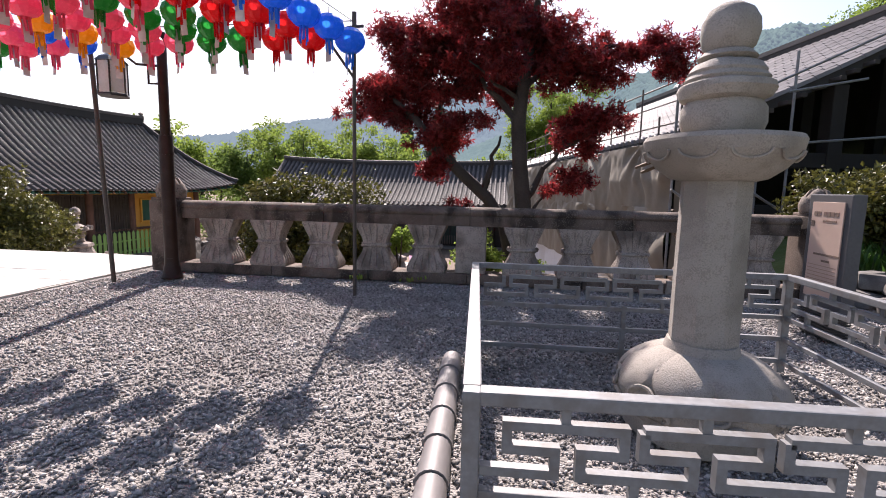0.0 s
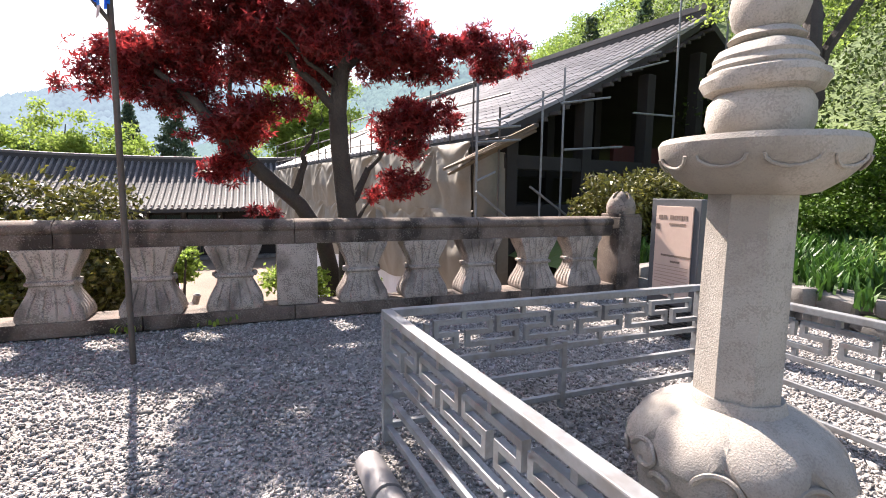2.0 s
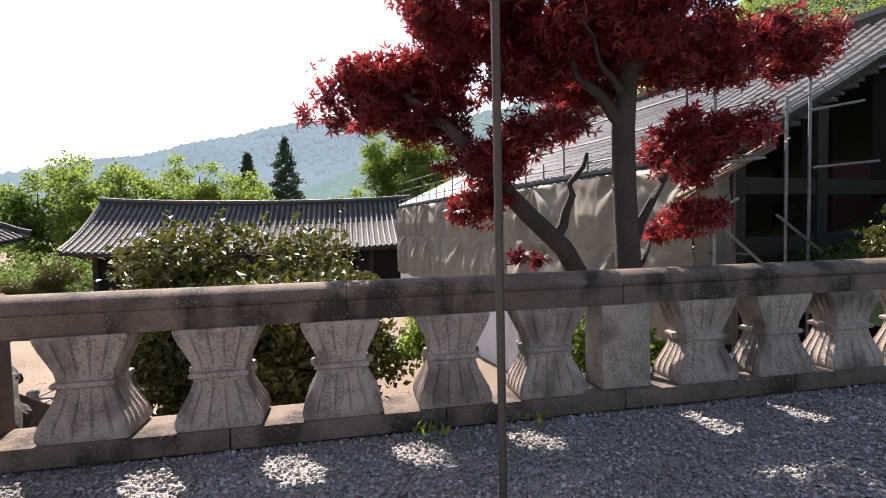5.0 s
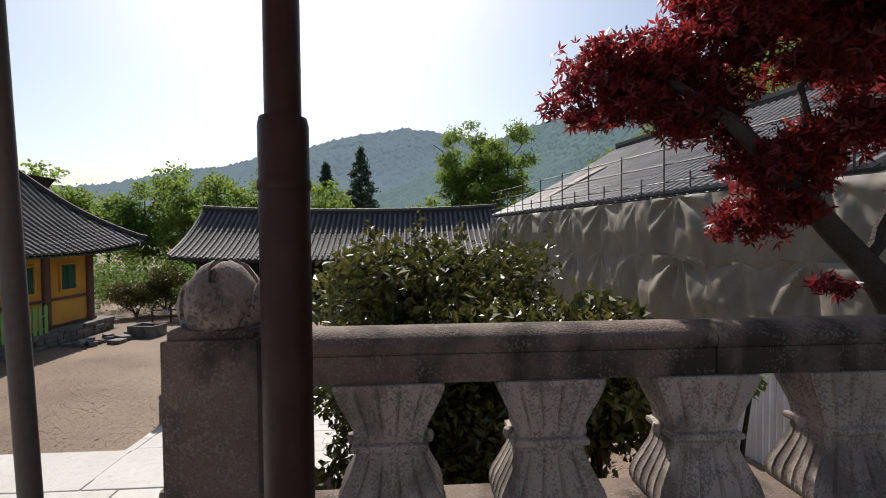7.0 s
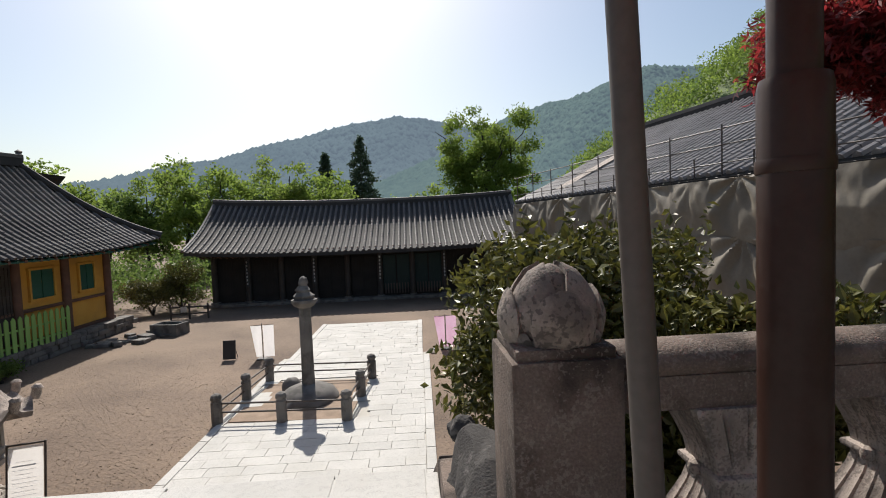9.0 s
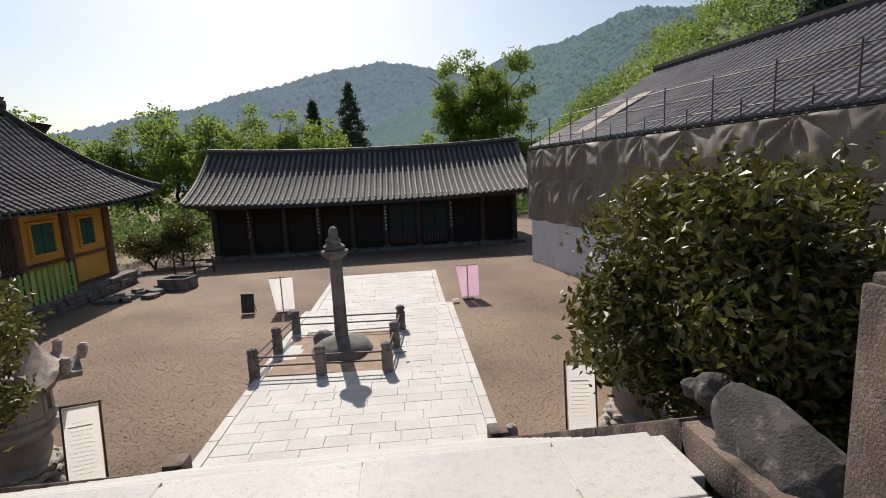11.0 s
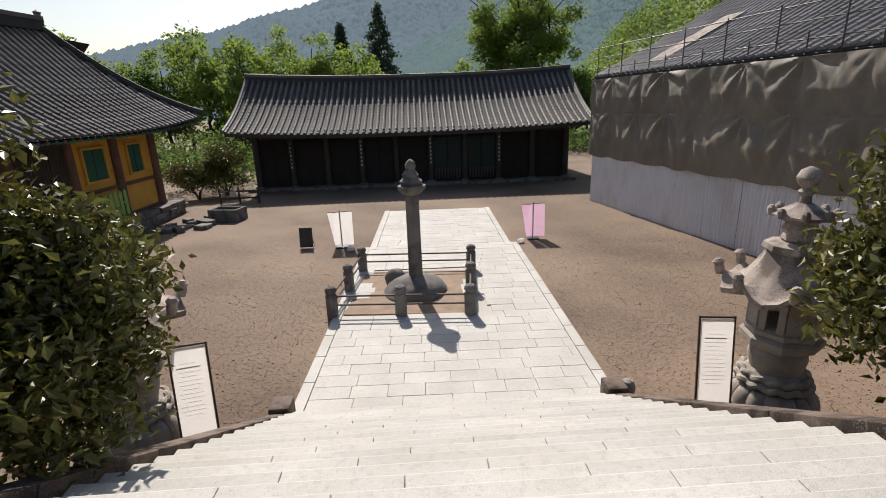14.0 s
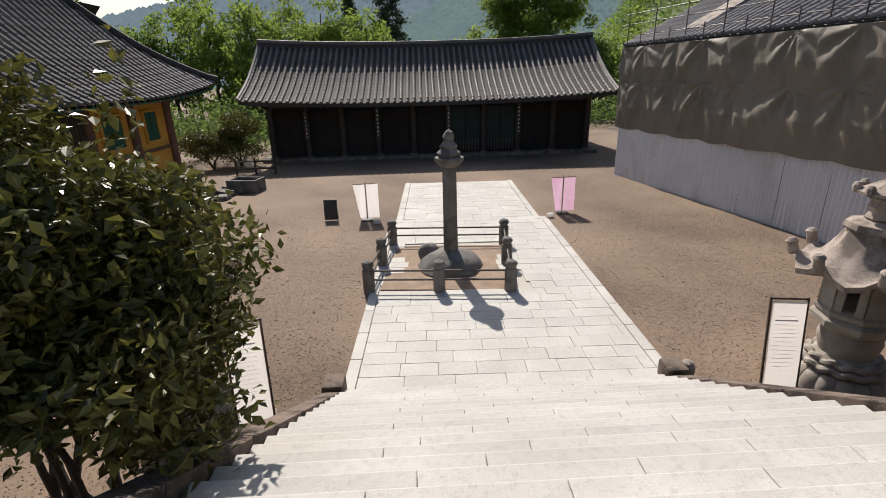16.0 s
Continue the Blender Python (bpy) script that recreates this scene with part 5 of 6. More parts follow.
    for i in range(8):
        a = math.pi / 4 * i
        b = bmesh.new()
        lathe(b, [(0.06, -0.04), (0.08, 0.04), (0.07, 0.12), (0.09, 0.17), (0.05, 0.22)], 10, wobble=0.15)
        part("corner_knob", b, STONE, roof, smooth=True, at=pose(0.97 * math.cos(a), 0.97 * math.sin(a), 2.33, 0, 12, math.degrees(a)))
    b = bmesh.new()
    lathe(b, [(0.42, 2.8), (0.46, 2.84), (0.44, 2.92), (0.26, 2.96)], 8)
    lathe(b, [(0.2, 2.95), (0.24, 3.0), (0.2, 3.08), (0.24, 3.16), (0.2, 3.24), (0.26, 3.28), (0.25, 3.32)], 8)
    part("neck_block", b, STONE, t)
    b = bmesh.new()
    lathe(b, [(0.2, 3.31), (0.42, 3.34), (0.43, 3.38), (0.3, 3.44), (0.16, 3.52), (0.1, 3.55)], 8)
    ur = part("upper_roof", b, STONE, t)
    for i in range(8):
        b = bmesh.new()
        lathe(b, [(0.04, -0.03), (0.06, 0.03), (0.06, 0.08), (0.03, 0.12)], 8, wobble=0.15)
        part("corner_knob", b, STONE, ur, smooth=True, at=pose(0.4 * math.cos(math.pi / 4 * i), 0.4 * math.sin(math.pi / 4 * i), 3.37))
    b = bmesh.new()
    lathe(b, [(0.08, 3.54), (0.07, 3.66), (0.12, 3.72), (0.07, 3.77), (0.14, 3.84), (0.165, 3.93), (0.12, 4.03), (0.04, 4.08), (0.01, 4.09)], 16)
    part("finial", b, STONE, t, smooth=True)
    return t


sl1 = stone_lantern(pose(-2.64, 13.35, COURT_Z, 0, 0, 10))
copy_thing(sl1, pose(-13.02, 13.5, COURT_Z, 0, 0, -8))


def notice(x, y, z0, ang, label):
    t = thing("standing_notice", label, "sign", pose(x, y, COURT_Z, 0, 0, ang) @ pose(0, 0, 0, -9), "notices by the stairs")
    b = bmesh.new()
    for s in (-1, 1):
        box(b, (s * 0.27, 0, 0.86), (0.03, 0.035, 1.72), None, 0.004)
        box(b, (s * 0.27, 0.12, 0.0), (0.04, 0.4, 0.03), pose(0, 0, 0, 9), 0.004)
    box(b, (0, 0, 1.7), (0.56, 0.035, 0.03), None, 0.004)
    part("frame", b, GREYMETAL, t, "grey metal stand")
    b = bmesh.new()
    sheet(b, [[(x, -0.022 + 0.003 * math.sin(7 * z), z) for x in (-0.25, 0.0, 0.25)] for z in np.linspace(0.09, 1.67, 9)])
    pn = part("panel", b, PAPER, t, "white printed panel")
    for k in range(13):
        b = bmesh.new()
        w = 0.34 if k % 3 else 0.24
        box(b, (-0.02, -0.0275, 1.42 - 0.07 * k), (w, 0.001, 0.022 if k == 1 else 0.006))
        part("text_line", b, surface("grey_ink", (0.6, 0.6, 0.63), (0.66, 0.66, 0.7), 0.7, 2, 40, 0) if "grey_ink" not in MATS else MATS["grey_ink"], pn)
    return t


notice(-3.66, 13.26, 0, -9, "white notice in a grey metal stand beside a stone lantern")
notice(-11.98, 13.28, 0, 15, "white notice in a grey metal stand before a leafy shrub")

# ---- second monument with its rail in the court ----
MON = pose(-8.55, 19.55, COURT_Z, 0, 0, -5)
mon = thing("stone_monument", "dark stone pillar with beast capital on a turtle-like base", "monument", MON)
b = bmesh.new()
lathe(b, [(0.85, 0), (0.9, 0.08), (0.8, 0.26), (0.6, 0.4), (0.35, 0.48), (0.24, 0.52)], 24, wobble=0.12)
part("lotus_base", b, DARKSTONE, mon, smooth=True)
b = bmesh.new()
lathe(b, [(0.2, 0.48), (0.19, 1.4), (0.185, 2.85)], 8)
part("shaft", b, DARKSTONE, mon)
b = bmesh.new()
lathe(b, [(0.19, 2.83), (0.3, 2.9), (0.38, 3.0), (0.38, 3.08), (0.2, 3.1)], 20, wobble=0.05)
part("capital", b, DARKSTONE, mon, smooth=True)
b = bmesh.new()
lathe(b, [(0.26, 3.08), (0.3, 3.2), (0.2, 3.3), (0.22, 3.38), (0.12, 3.5), (0.15, 3.6), (0.11, 3.72), (0.03, 3.78)], 16, wobble=0.35)
part("beast_finial", b, DARKSTONE, mon, smooth=True)
b = bmesh.new()
bmesh.ops.create_icosphere(b, subdivisions=3, radius=1, matrix=Matrix.Translation((-0.62, 0.35, 0.3)) @ Matrix.Diagonal((0.34, 0.28, 0.3, 1)))
for v in b.verts:
    v.co += Vector((1, 1, 1)) * noise.noise(v.co * 5) * 0.06
tagged(new("boulder", mesh_of("boulder", b, DARKSTONE, True)), "rounded dark boulder beside the pillar inside the rail", "stone").matrix_basis = MON
b = bmesh.new()
box(b, (-0.1, 0.05, 0.02), (3.3, 3.3, 0.05))
bed = structure("gravel_bed", b, GRIT, "brown gravel bed round the pillar")
bed.matrix_basis = MON
rail = thing("post_and_rail", "low stone posts with round rails round the pillar", "fence", MON)
b = bmesh.new()
lathe(b, [(0.15, 0), (0.15, 0.62), (0.125, 0.64), (0.115, 0.67), (0.15, 0.70), (0.155, 0.76), (0.12, 0.82), (0.03, 0.86)], 8)
POST = mesh_of("post", b, DARKSTONE, False)
R0 = 1.76
CORN = [(-R0 - 0.25, -R0 + 0.1), (R0 - 0.25, -R0 + 0.1), (R0 - 0.15, R0 + 0.1), (-R0 - 0.15, R0 + 0.1)]
for k in range(4):
    a, c = Vector((*CORN[k], 0)), Vector((*CORN[(k + 1) % 4], 0))
    part("post", POST, DARKSTONE, rail, at=pose(*a))
    if k != 2:
        part("post", POST, DARKSTONE, rail, at=pose(*((a + c) / 2)))
    for z in (0.34, 0.58):
        b = bmesh.new()
        tube(b, [a + Vector((0, 0, z)), c + Vector((0, 0, z))], 0.028, 8)
        part("rail", b, GREYMETAL, rail, smooth=True)

# ---- banners and small boards in the court ----
CLOTHW = surface("white_banner_cloth", (0.68, 0.66, 0.66), (0.78, 0.76, 0.76), 0.7, 1.5, 20, 0, translucent=0.6)
CLOTHP = surface("pink_banner_cloth", (0.55, 0.30, 0.42), (0.62, 0.46, 0.6), 0.7, 1.6, 20, 0, translucent=0.6)


def banner(x, y, m, label):
    t = thing("banner_stand", label, "banner", pose(x, y, COURT_Z), "pair of banner stands")
    b = bmesh.new()
    box(b, (0, 0, 0.02), (0.46, 0.36, 0.04), None, 0.008)
    part("foot", b, BLACK, t)
    b = bmesh.new()
    tube(b, [(0, 0, 0.02), (0, 0, 1.46)], 0.014, 8)
    tube(b, [(-0.46, 0, 1.38), (0.46, 0, 1.41)], 0.009, 6)
    part("mast", b, BLACK, t)
    for s in (-1, 1):
        b = bmesh.new()
        g = []
        for k in range(7):
            q = k / 6
            w0, w1 = (0.03, 0.46 - 0.2 * (1 - q) * (s < 0))
            g.append([(s * (w0 + (w1 - w0) * u), 0.02 * math.sin(u * 5 + q * 3), 0.1 + 1.28 * q) for u in np.linspace(0, 1, 7)])
        sheet(b, g)
        part("cloth", b, m, t, smooth=True)


banner(-11.4, 24.6, CLOTHW, "white cloth banner on a black mast and foot")
banner(-3.98, 24.6, CLOTHP, "pink and lilac cloth banner on a black mast")
t = thing("dark_board", "small black easel board standing on the gravel", "sign", pose(-12.78, 24.7, COURT_Z))
b = bmesh.new()
box(b, (0, 0, 0.42), (0.5, 0.04, 0.76), pose(0, 0, 0, -8), 0.006)
part("board", b, BLACK, t)
b = bmesh.new()
for s in (-1, 1):
    tube(b, [(s * 0.2, 0.04, 0.7), (s * 0.22, 0.34, 0.01)], 0.014, 6)
part("easel_legs", b, BLACK, t)
for x, y in ((-11.0, 24.05), (-4.55, 24.1)):
    b = bmesh.new()
    box(b, (0, 0, 0.07), (0.24, 0.16, 0.14), None, 0.02)
    tagged(new("lamp_block", mesh_of("lamp_block", b, PAPER)), "small white floodlight block on the paving edge", "lamp").matrix_basis = pose(x, y, COURT_Z + 0.02, 0, 0, 15)
# stone trough and loose slabs by the ochre hall
rng = random.Random(31)
for i in range(16):
    b = bmesh.new()
    s = (rng.uniform(0.35, 0.9), rng.uniform(0.3, 0.6), rng.uniform(0.1, 0.26))
    box(b, (0, 0, s[2] / 2), s, None, 0.05)
    for v in b.verts:
        v.co += Vector((noise.noise(v.co * 4 + Vector((i, 0, 0))), noise.noise(v.co * 4 + Vector((0, i, 0))), 0)) * 0.06
    tagged(new("loose_slab", mesh_of("loose_slab", b, DARKSTONE, True)), "rough dark stone slab lying by the ochre hall", "stone", "loose slabs").matrix_basis = pose(-20.6 + 0.2 * i + rng.uniform(-0.3, 0.3), 29.0 + rng.uniform(-0.9, 1.3) + 0.05 * i, COURT_Z, 0, 0, rng.uniform(0, 180))
t = thing("stone_trough", "square stone water trough with a raised rim", "trough", pose(-17.9, 30.6, COURT_Z, 0, 0, -12))
b = bmesh.new()
for c, s in (((0, -0.45, 0.3), (1.5, 0.12, 0.6)), ((0, 0.45, 0.3), (1.5, 0.12, 0.6)), ((-0.69, 0, 0.3), (0.12, 0.78, 0.6)), ((0.69, 0, 0.3), (0.12, 0.78, 0.6))):
    box(b, c, s, None, 0.02)
part("rim", b, DARKSTONE, t)
b = bmesh.new()
box(b, (0, 0, 0.24), (1.26, 0.78, 0.48))
part("water", b, surface("still_water", (0.02, 0.025, 0.025), (0.03, 0.04, 0.04), 0.05, 1, 10, 0), t)
t = thing("railing_gate", "low timber railing with a small white plate", "railing", pose(-18.8, 34.9, COURT_Z, 0, 0, 0))
for z in (0.35, 0.75):
    b = bmesh.new()
    tube(b, [(-1.1, 0, z), (1.1, 0, z)], 0.05, 8)
    part("rail", b, DARKWOOD, t, smooth=True)
for x in (-1.1, 0, 1.1):
    b = bmesh.new()
    tube(b, [(x, 0, 0), (x, 0, 0.95)], 0.06, 8)
    part("post", b, DARKWOOD, t, smooth=True)
b = bmesh.new()
box(b, (-0.3, -0.07, 0.6), (0.36, 0.02, 0.32))
part("plate", b, PAPER, t, "small white plate")

# ---- trees and shrubs ----


def limb(rng, start, end, n, bend):
    a, c = Vector(start), Vector(end)
    pts = []
    for i in range(n + 1):
        t = i / n
        p = a.lerp(c, t)
        k = math.sin(math.pi * t) * bend
        pts.append(p + Vector((rng.uniform(-1, 1), rng.uniform(-1, 1), rng.uniform(-0.4, 0.4))) * k)
    return pts


rng = random.Random(77)
nrng = np.random.default_rng(77)
maple = thing("red_maple", "red-leaved maple with forked trunks behind the balustrade", "tree")
b = bmesh.new()
tube(b, [(1.15, 8.5, COURT_Z), (1.05, 8.3, -1.5), (0.95, 8.15, 0.2), (0.93, 8.1, 1.0), (0.82, 8.0, 1.9), (0.78, 7.95, 2.5), (0.84, 7.95, 3.1), (0.95, 8.0, 3.9), (1.05, 8.1, 4.6)], [0.2, 0.17, 0.15, 0.14, 0.125, 0.12, 0.1, 0.075, 0.04], 12)
part("trunk", b, BARK, maple, smooth=True)
b = bmesh.new()
tube(b, [(1.0, 8.5, COURT_Z), (0.9, 8.5, -0.5), (0.62, 8.45, 0.75), (0.3, 8.4, 1.25), (-0.15, 8.35, 1.65), (-0.6, 8.3, 2.1), (-1.0, 8.45, 2.6), (-1.6, 8.65, 3.1)], [0.16, 0.14, 0.12, 0.11, 0.1, 0.085, 0.06, 0.03], 10)
part("trunk", b, BARK, maple, "leaning second trunk", smooth=True)
BR = [((0.2, 8.4, 1.35), (0.5, 8.2, 2.3), 0.07), ((0.8, 7.95, 2.5), (-0.2, 7.8, 3.5), 0.07), ((0.84, 7.95, 3.0), (1.7, 8.1, 3.9), 0.06), ((0.9, 8.1, 1.2), (1.6, 8.2, 2.3), 0.07), ((1.4, 8.2, 2.0), (2.2, 8.2, 2.6), 0.045),
      ((-0.5, 8.3, 2.0), (-0.5, 8.1, 3.2), 0.05), ((1.5, 8.1, 3.7), (3.3, 8.3, 3.7), 0.04), ((0.93, 8.1, 0.9), (1.5, 8.15, 1.5), 0.04), ((-1.0, 8.45, 2.6), (-2.1, 8.75, 3.0), 0.03), ((0.95, 8.0, 3.9), (0.2, 8.2, 4.6), 0.035), ((0.84, 7.95, 2.8), (0.0, 7.3, 3.3), 0.04)]
for s, e, r in BR:
    b = bmesh.new()
    pts = limb(rng, s, e, 6, 0.07)
    tube(b, pts, [r * (1 - 0.75 * i / 6) for i in range(7)], 7)
    part("branch", b, BARK, maple, smooth=True)
blobs = []
for c, r, n, s in (((0.4, 8.1, 3.9), (1.7, 1.2, 0.55), 26, 0.42), ((-1.45, 8.65, 3.2), (0.9, 0.7, 0.35), 15, 0.33), ((-0.55, 8.45, 2.15), (0.6, 0.5, 0.36), 14, 0.28), ((-1.25, 8.7, 2.7), (0.5, 0.4, 0.25), 8, 0.26), ((-0.85, 8.65, 1.75), (0.3, 0.3, 0.16), 5, 0.2), ((1.75, 8.15, 2.35), (0.5, 0.5, 0.32), 10, 0.27),
                   ((1.55, 8.15, 1.5), (0.42, 0.35, 0.28), 9, 0.22), ((3.2, 8.3, 3.6), (0.8, 0.6, 0.22), 9, 0.27), ((0.2, 8.2, 3.1), (0.9, 0.7, 0.3), 9, 0.3), ((1.9, 8.1, 3.3), (0.6, 0.6, 0.3), 7, 0.3), ((0.5, 8.1, 4.75), (1.3, 1.0, 0.45), 14, 0.4), ((-0.15, 8.3, 1.15), (0.25, 0.2, 0.08), 3, 0.14), ((-2.1, 8.8, 2.8), (0.4, 0.4, 0.25), 6, 0.24), ((0.3, 7.9, 3.35), (1.5, 0.9, 0.3), 16, 0.32), ((-0.7, 8.1, 3.5), (0.9, 0.8, 0.5), 12, 0.35), ((2.3, 8.3, 3.6), (0.5, 0.5, 0.3), 6, 0.28), ((2.0, 8.2, 2.6), (0.6, 0.5, 0.25), 7, 0.25), ((-0.2, 8.0, 2.45), (0.5, 0.5, 0.22), 7, 0.25)):
    blobs += clump(nrng, c, tuple(1.15 * k for k in r), int(n * 1.7), s * 0.78)
part("crown", leaves("crown", blobs, 48000, 0.083, MAPLE, 5, STAR, 0.35, 0.25), MAPLE, maple, "deep red palmate leaves")


def shrub(name, label, centre, radii, nblob, blob, count, size, material, seed, foot, stems=5, flat=0.2, category="shrub", extra=()):
    t = thing(name, label, category)
    r = random.Random(seed)
    g = np.random.default_rng(seed)
    for i in range(stems):
        b = bmesh.new()
        e = Vector(centre) + Vector((r.uniform(-0.6, 0.6) * radii[0], r.uniform(-0.6, 0.6) * radii[1], r.uniform(-0.2, 0.6) * radii[2]))
        pts = limb(r, (foot[0] + r.uniform(-0.08, 0.08), foot[1] + r.uniform(-0.08, 0.08), foot[2]), e, 7, 0.12)
        tube(b, pts, [0.06 * (1 - 0.8 * k / 7) for k in range(8)], 6)
        part("stem", b, BARK, t, smooth=True)
    part("foliage", leaves("foliage", clump(g, centre, radii, nblob, blob) + list(extra), count, size, material, seed, FOLDED if material is CAMELLIA else LEAF, flat, 0.5), material, t)
    return t


tips = [((-3.2 + 0.5 * i - 1.0, 9.6 + 0.2 * (i % 3), 1.55 + 0.12 * (i % 2)), (0.07, 0.07, 0.28)) for i in range(5)]
shrub("camellia", "tall glossy dark green camellia below the terrace rail", (-3.4, 9.65, 0.05), (1.35, 1.4, 1.6), 90, 0.5, 46000, 0.102, CAMELLIA, 41, (-3.0, 9.9, COURT_Z), 6, 0.35, extra=tips)
tips = [((-11.1 - 0.3 * i, 10.3 + 0.15 * i, 1.5 - 0.1 * i), (0.06, 0.06, 0.34)) for i in range(4)]
shrub("camellia", "tall glossy dark green camellia beside the stairs", (-12.0, 10.4, -0.02), (1.45, 1.4, 1.22), 90, 0.47, 46000, 0.102, CAMELLIA, 42, (-12.4, 10.5, COURT_Z), 6, 0.35, extra=tips + [((-12.3, 10.4, 1.1), (0.65, 0.65, 0.55)), ((-12.0, 10.5, 1.45), (0.3, 0.3, 0.35))])
shrub("camellia", "bushy camellia rising behind the balustrade", (-2.45, 8.35, 0.35), (0.65, 0.5, 0.75), 18, 0.34, 9000, 0.1, CAMELLIA, 43, (-1.9, 8.4, COURT_Z), 4)
shrub("camellia", "dark camellia behind the corner post", (6.5, 8.7, 1.2), (1.6, 0.8, 0.95), 30, 0.42, 13000, 0.1, CAMELLIA, 44, (6.6, 8.8, COURT_Z), 5)
shrub("young_shrub", "bright green young shrub behind the balusters", (0.25, 7.9, 0.25), (0.4, 0.26, 0.42), 14, 0.2, 3600, 0.06, NEWLEAF, 45, (0.25, 7.9, COURT_Z), 3)
shrub("young_shrub", "bright green young shrub near the maple trunk", (1.0, 7.75, 0.2), (0.22, 0.2, 0.3), 7, 0.15, 1500, 0.06, NEWLEAF, 46, (1.0, 7.8, COURT_Z), 3)
shrub("young_shrub", "light green shrub topping the balustrade", (-1.32, 8.1, 0.61), (0.4, 0.3, 0.35), 10, 0.17, 2400, 0.06, NEWLEAF, 47, (-1.32, 8.15, COURT_Z), 3)
shrub("low_bush", "low green bush at the foot of the ochre hall", (-20.3, 23.2, -3.1), (0.7, 0.8, 0.35), 10, 0.35, 3000, 0.09, WOODLEAF, 48, (-20.3, 23.2, COURT_Z), 3)
shrub("low_bush", "leafy bush in the corner beyond the ochre hall", (-22.2, 37.2, -2.2), (1.6, 1.4, 1.1), 22, 0.6, 7000, 0.14, CAMELLIA, 49, (-22.0, 37.0, COURT_Z), 4)
shrub("low_bush", "dark evergreen bush beside the long hall", (-20.8, 38.3, -1.4), (1.3, 1.0, 1.6), 20, 0.6, 7000, 0.14, CAMELLIA, 50, (-20.8, 38.3, COURT_Z), 4)
shrub("low_bush", "small green plant under the camellia", (-11.6, 10.9, -3.1), (0.35, 0.35, 0.3), 6, 0.2, 1200, 0.06, NEWLEAF, 51, (-11.6, 10.9, COURT_Z), 2)

# bank at the end of the terrace: earth, rough stones, blades
bm = bmesh.new()
grid = []
for i in range(31):
    row = []
    for j in range(25):
        y = -8 + j * 1.0
        edge = 5.35 + 0.16 * max(0.0, 7.0 - y)
        x = edge + i * 0.9
        h = 0.35 * min(1, i / 1.0) + 0.10 * i + 0.012 * i * i + 0.25 * noise.noise((x * 0.5, y * 0.5, 0)) * min(1, i / 2)
        row.append((x, y, -0.05 + h))
    grid.append(row)
sheet(bm, grid)
structure("bank", bm, HILL, "grassy planted bank at the end of the terrace")
rng = random.Random(9)
for i in range(30):
    y = 7.0 - 0.27 * i
    for k in range(2):
        b = bmesh.new()
        s = rng.uniform(0.12, 0.22)
        box(b, (0, 0, 0), (s * 1.9, s * 2.3, s * 1.2), pose(0, 0, 0, rng.uniform(-12, 12), rng.uniform(-12, 12), 0), s * 0.3)
        for v in b.verts:
            v.co += v.co.normalized() * noise.noise(v.co * 5 + Vector((i, k, 0))) * 0.09
        tagged(new("edging_stone", mesh_of("edging_stone", b, DARKSTONE, True)), "rough grey fieldstone edging the planted bank", "stone", "bank edging").matrix_basis = pose(5.3 + 0.16 * (7 - y) + rng.uniform(-0.06, 0.06) + 0.1 * k, y + rng.uniform(-0.05, 0.05), 0.08 + 0.2 * k, 0, 0, rng.uniform(0, 180))


def blades(name, label, x0, x1, y0, y1, z, count, height, material, seed):
    r = np.random.default_rng(seed)
    p = np.stack([r.uniform(x0, x1, count), r.uniform(y0, y1, count), np.full(count, z)], 1)
    tufts = p[: max(2, count // 28)]
    p = tufts[r.integers(0, len(tufts), count)] + np.stack([r.normal(0, 0.07, count), r.normal(0, 0.07, count), np.zeros(count)], 1)
    p[:, 2] += 0.13 * (p[:, 0] - x0)
    a = r.uniform(0, 2 * np.pi, count)
    h = height * r.uniform(0.5, 1.2, count)
    lean = r.uniform(0.15, 0.6, count) * h
    d = np.stack([np.cos(a), np.sin(a), np.zeros(count)], 1)
    s = np.stack([-np.sin(a), np.cos(a), np.zeros(count)], 1) * 0.016
    up = np.array([0, 0, 1.0])
    v = np.stack([p - s, p + s, p + s + d * (lean * 0.35)[:, None] + up * (h * 0.65)[:, None], p - s + d * (lean * 0.35)[:, None] + up * (h * 0.65)[:, None], p + d * lean[:, None] + up * (h * 0.92)[:, None], p + d * (lean * 1.02)[:, None] + up * (h * 0.91)[:, None]], 1)
    n = np.arange(count)[:, None] * 6
    f = np.concatenate([n + np.array([[0, 1, 2, 3]]), n + np.array([[3, 2, 5, 4]])], 0)
    return tagged(new(name, mesh_np(name, v.reshape(-1, 3), f, material)), label, "plants", "", "stuff")


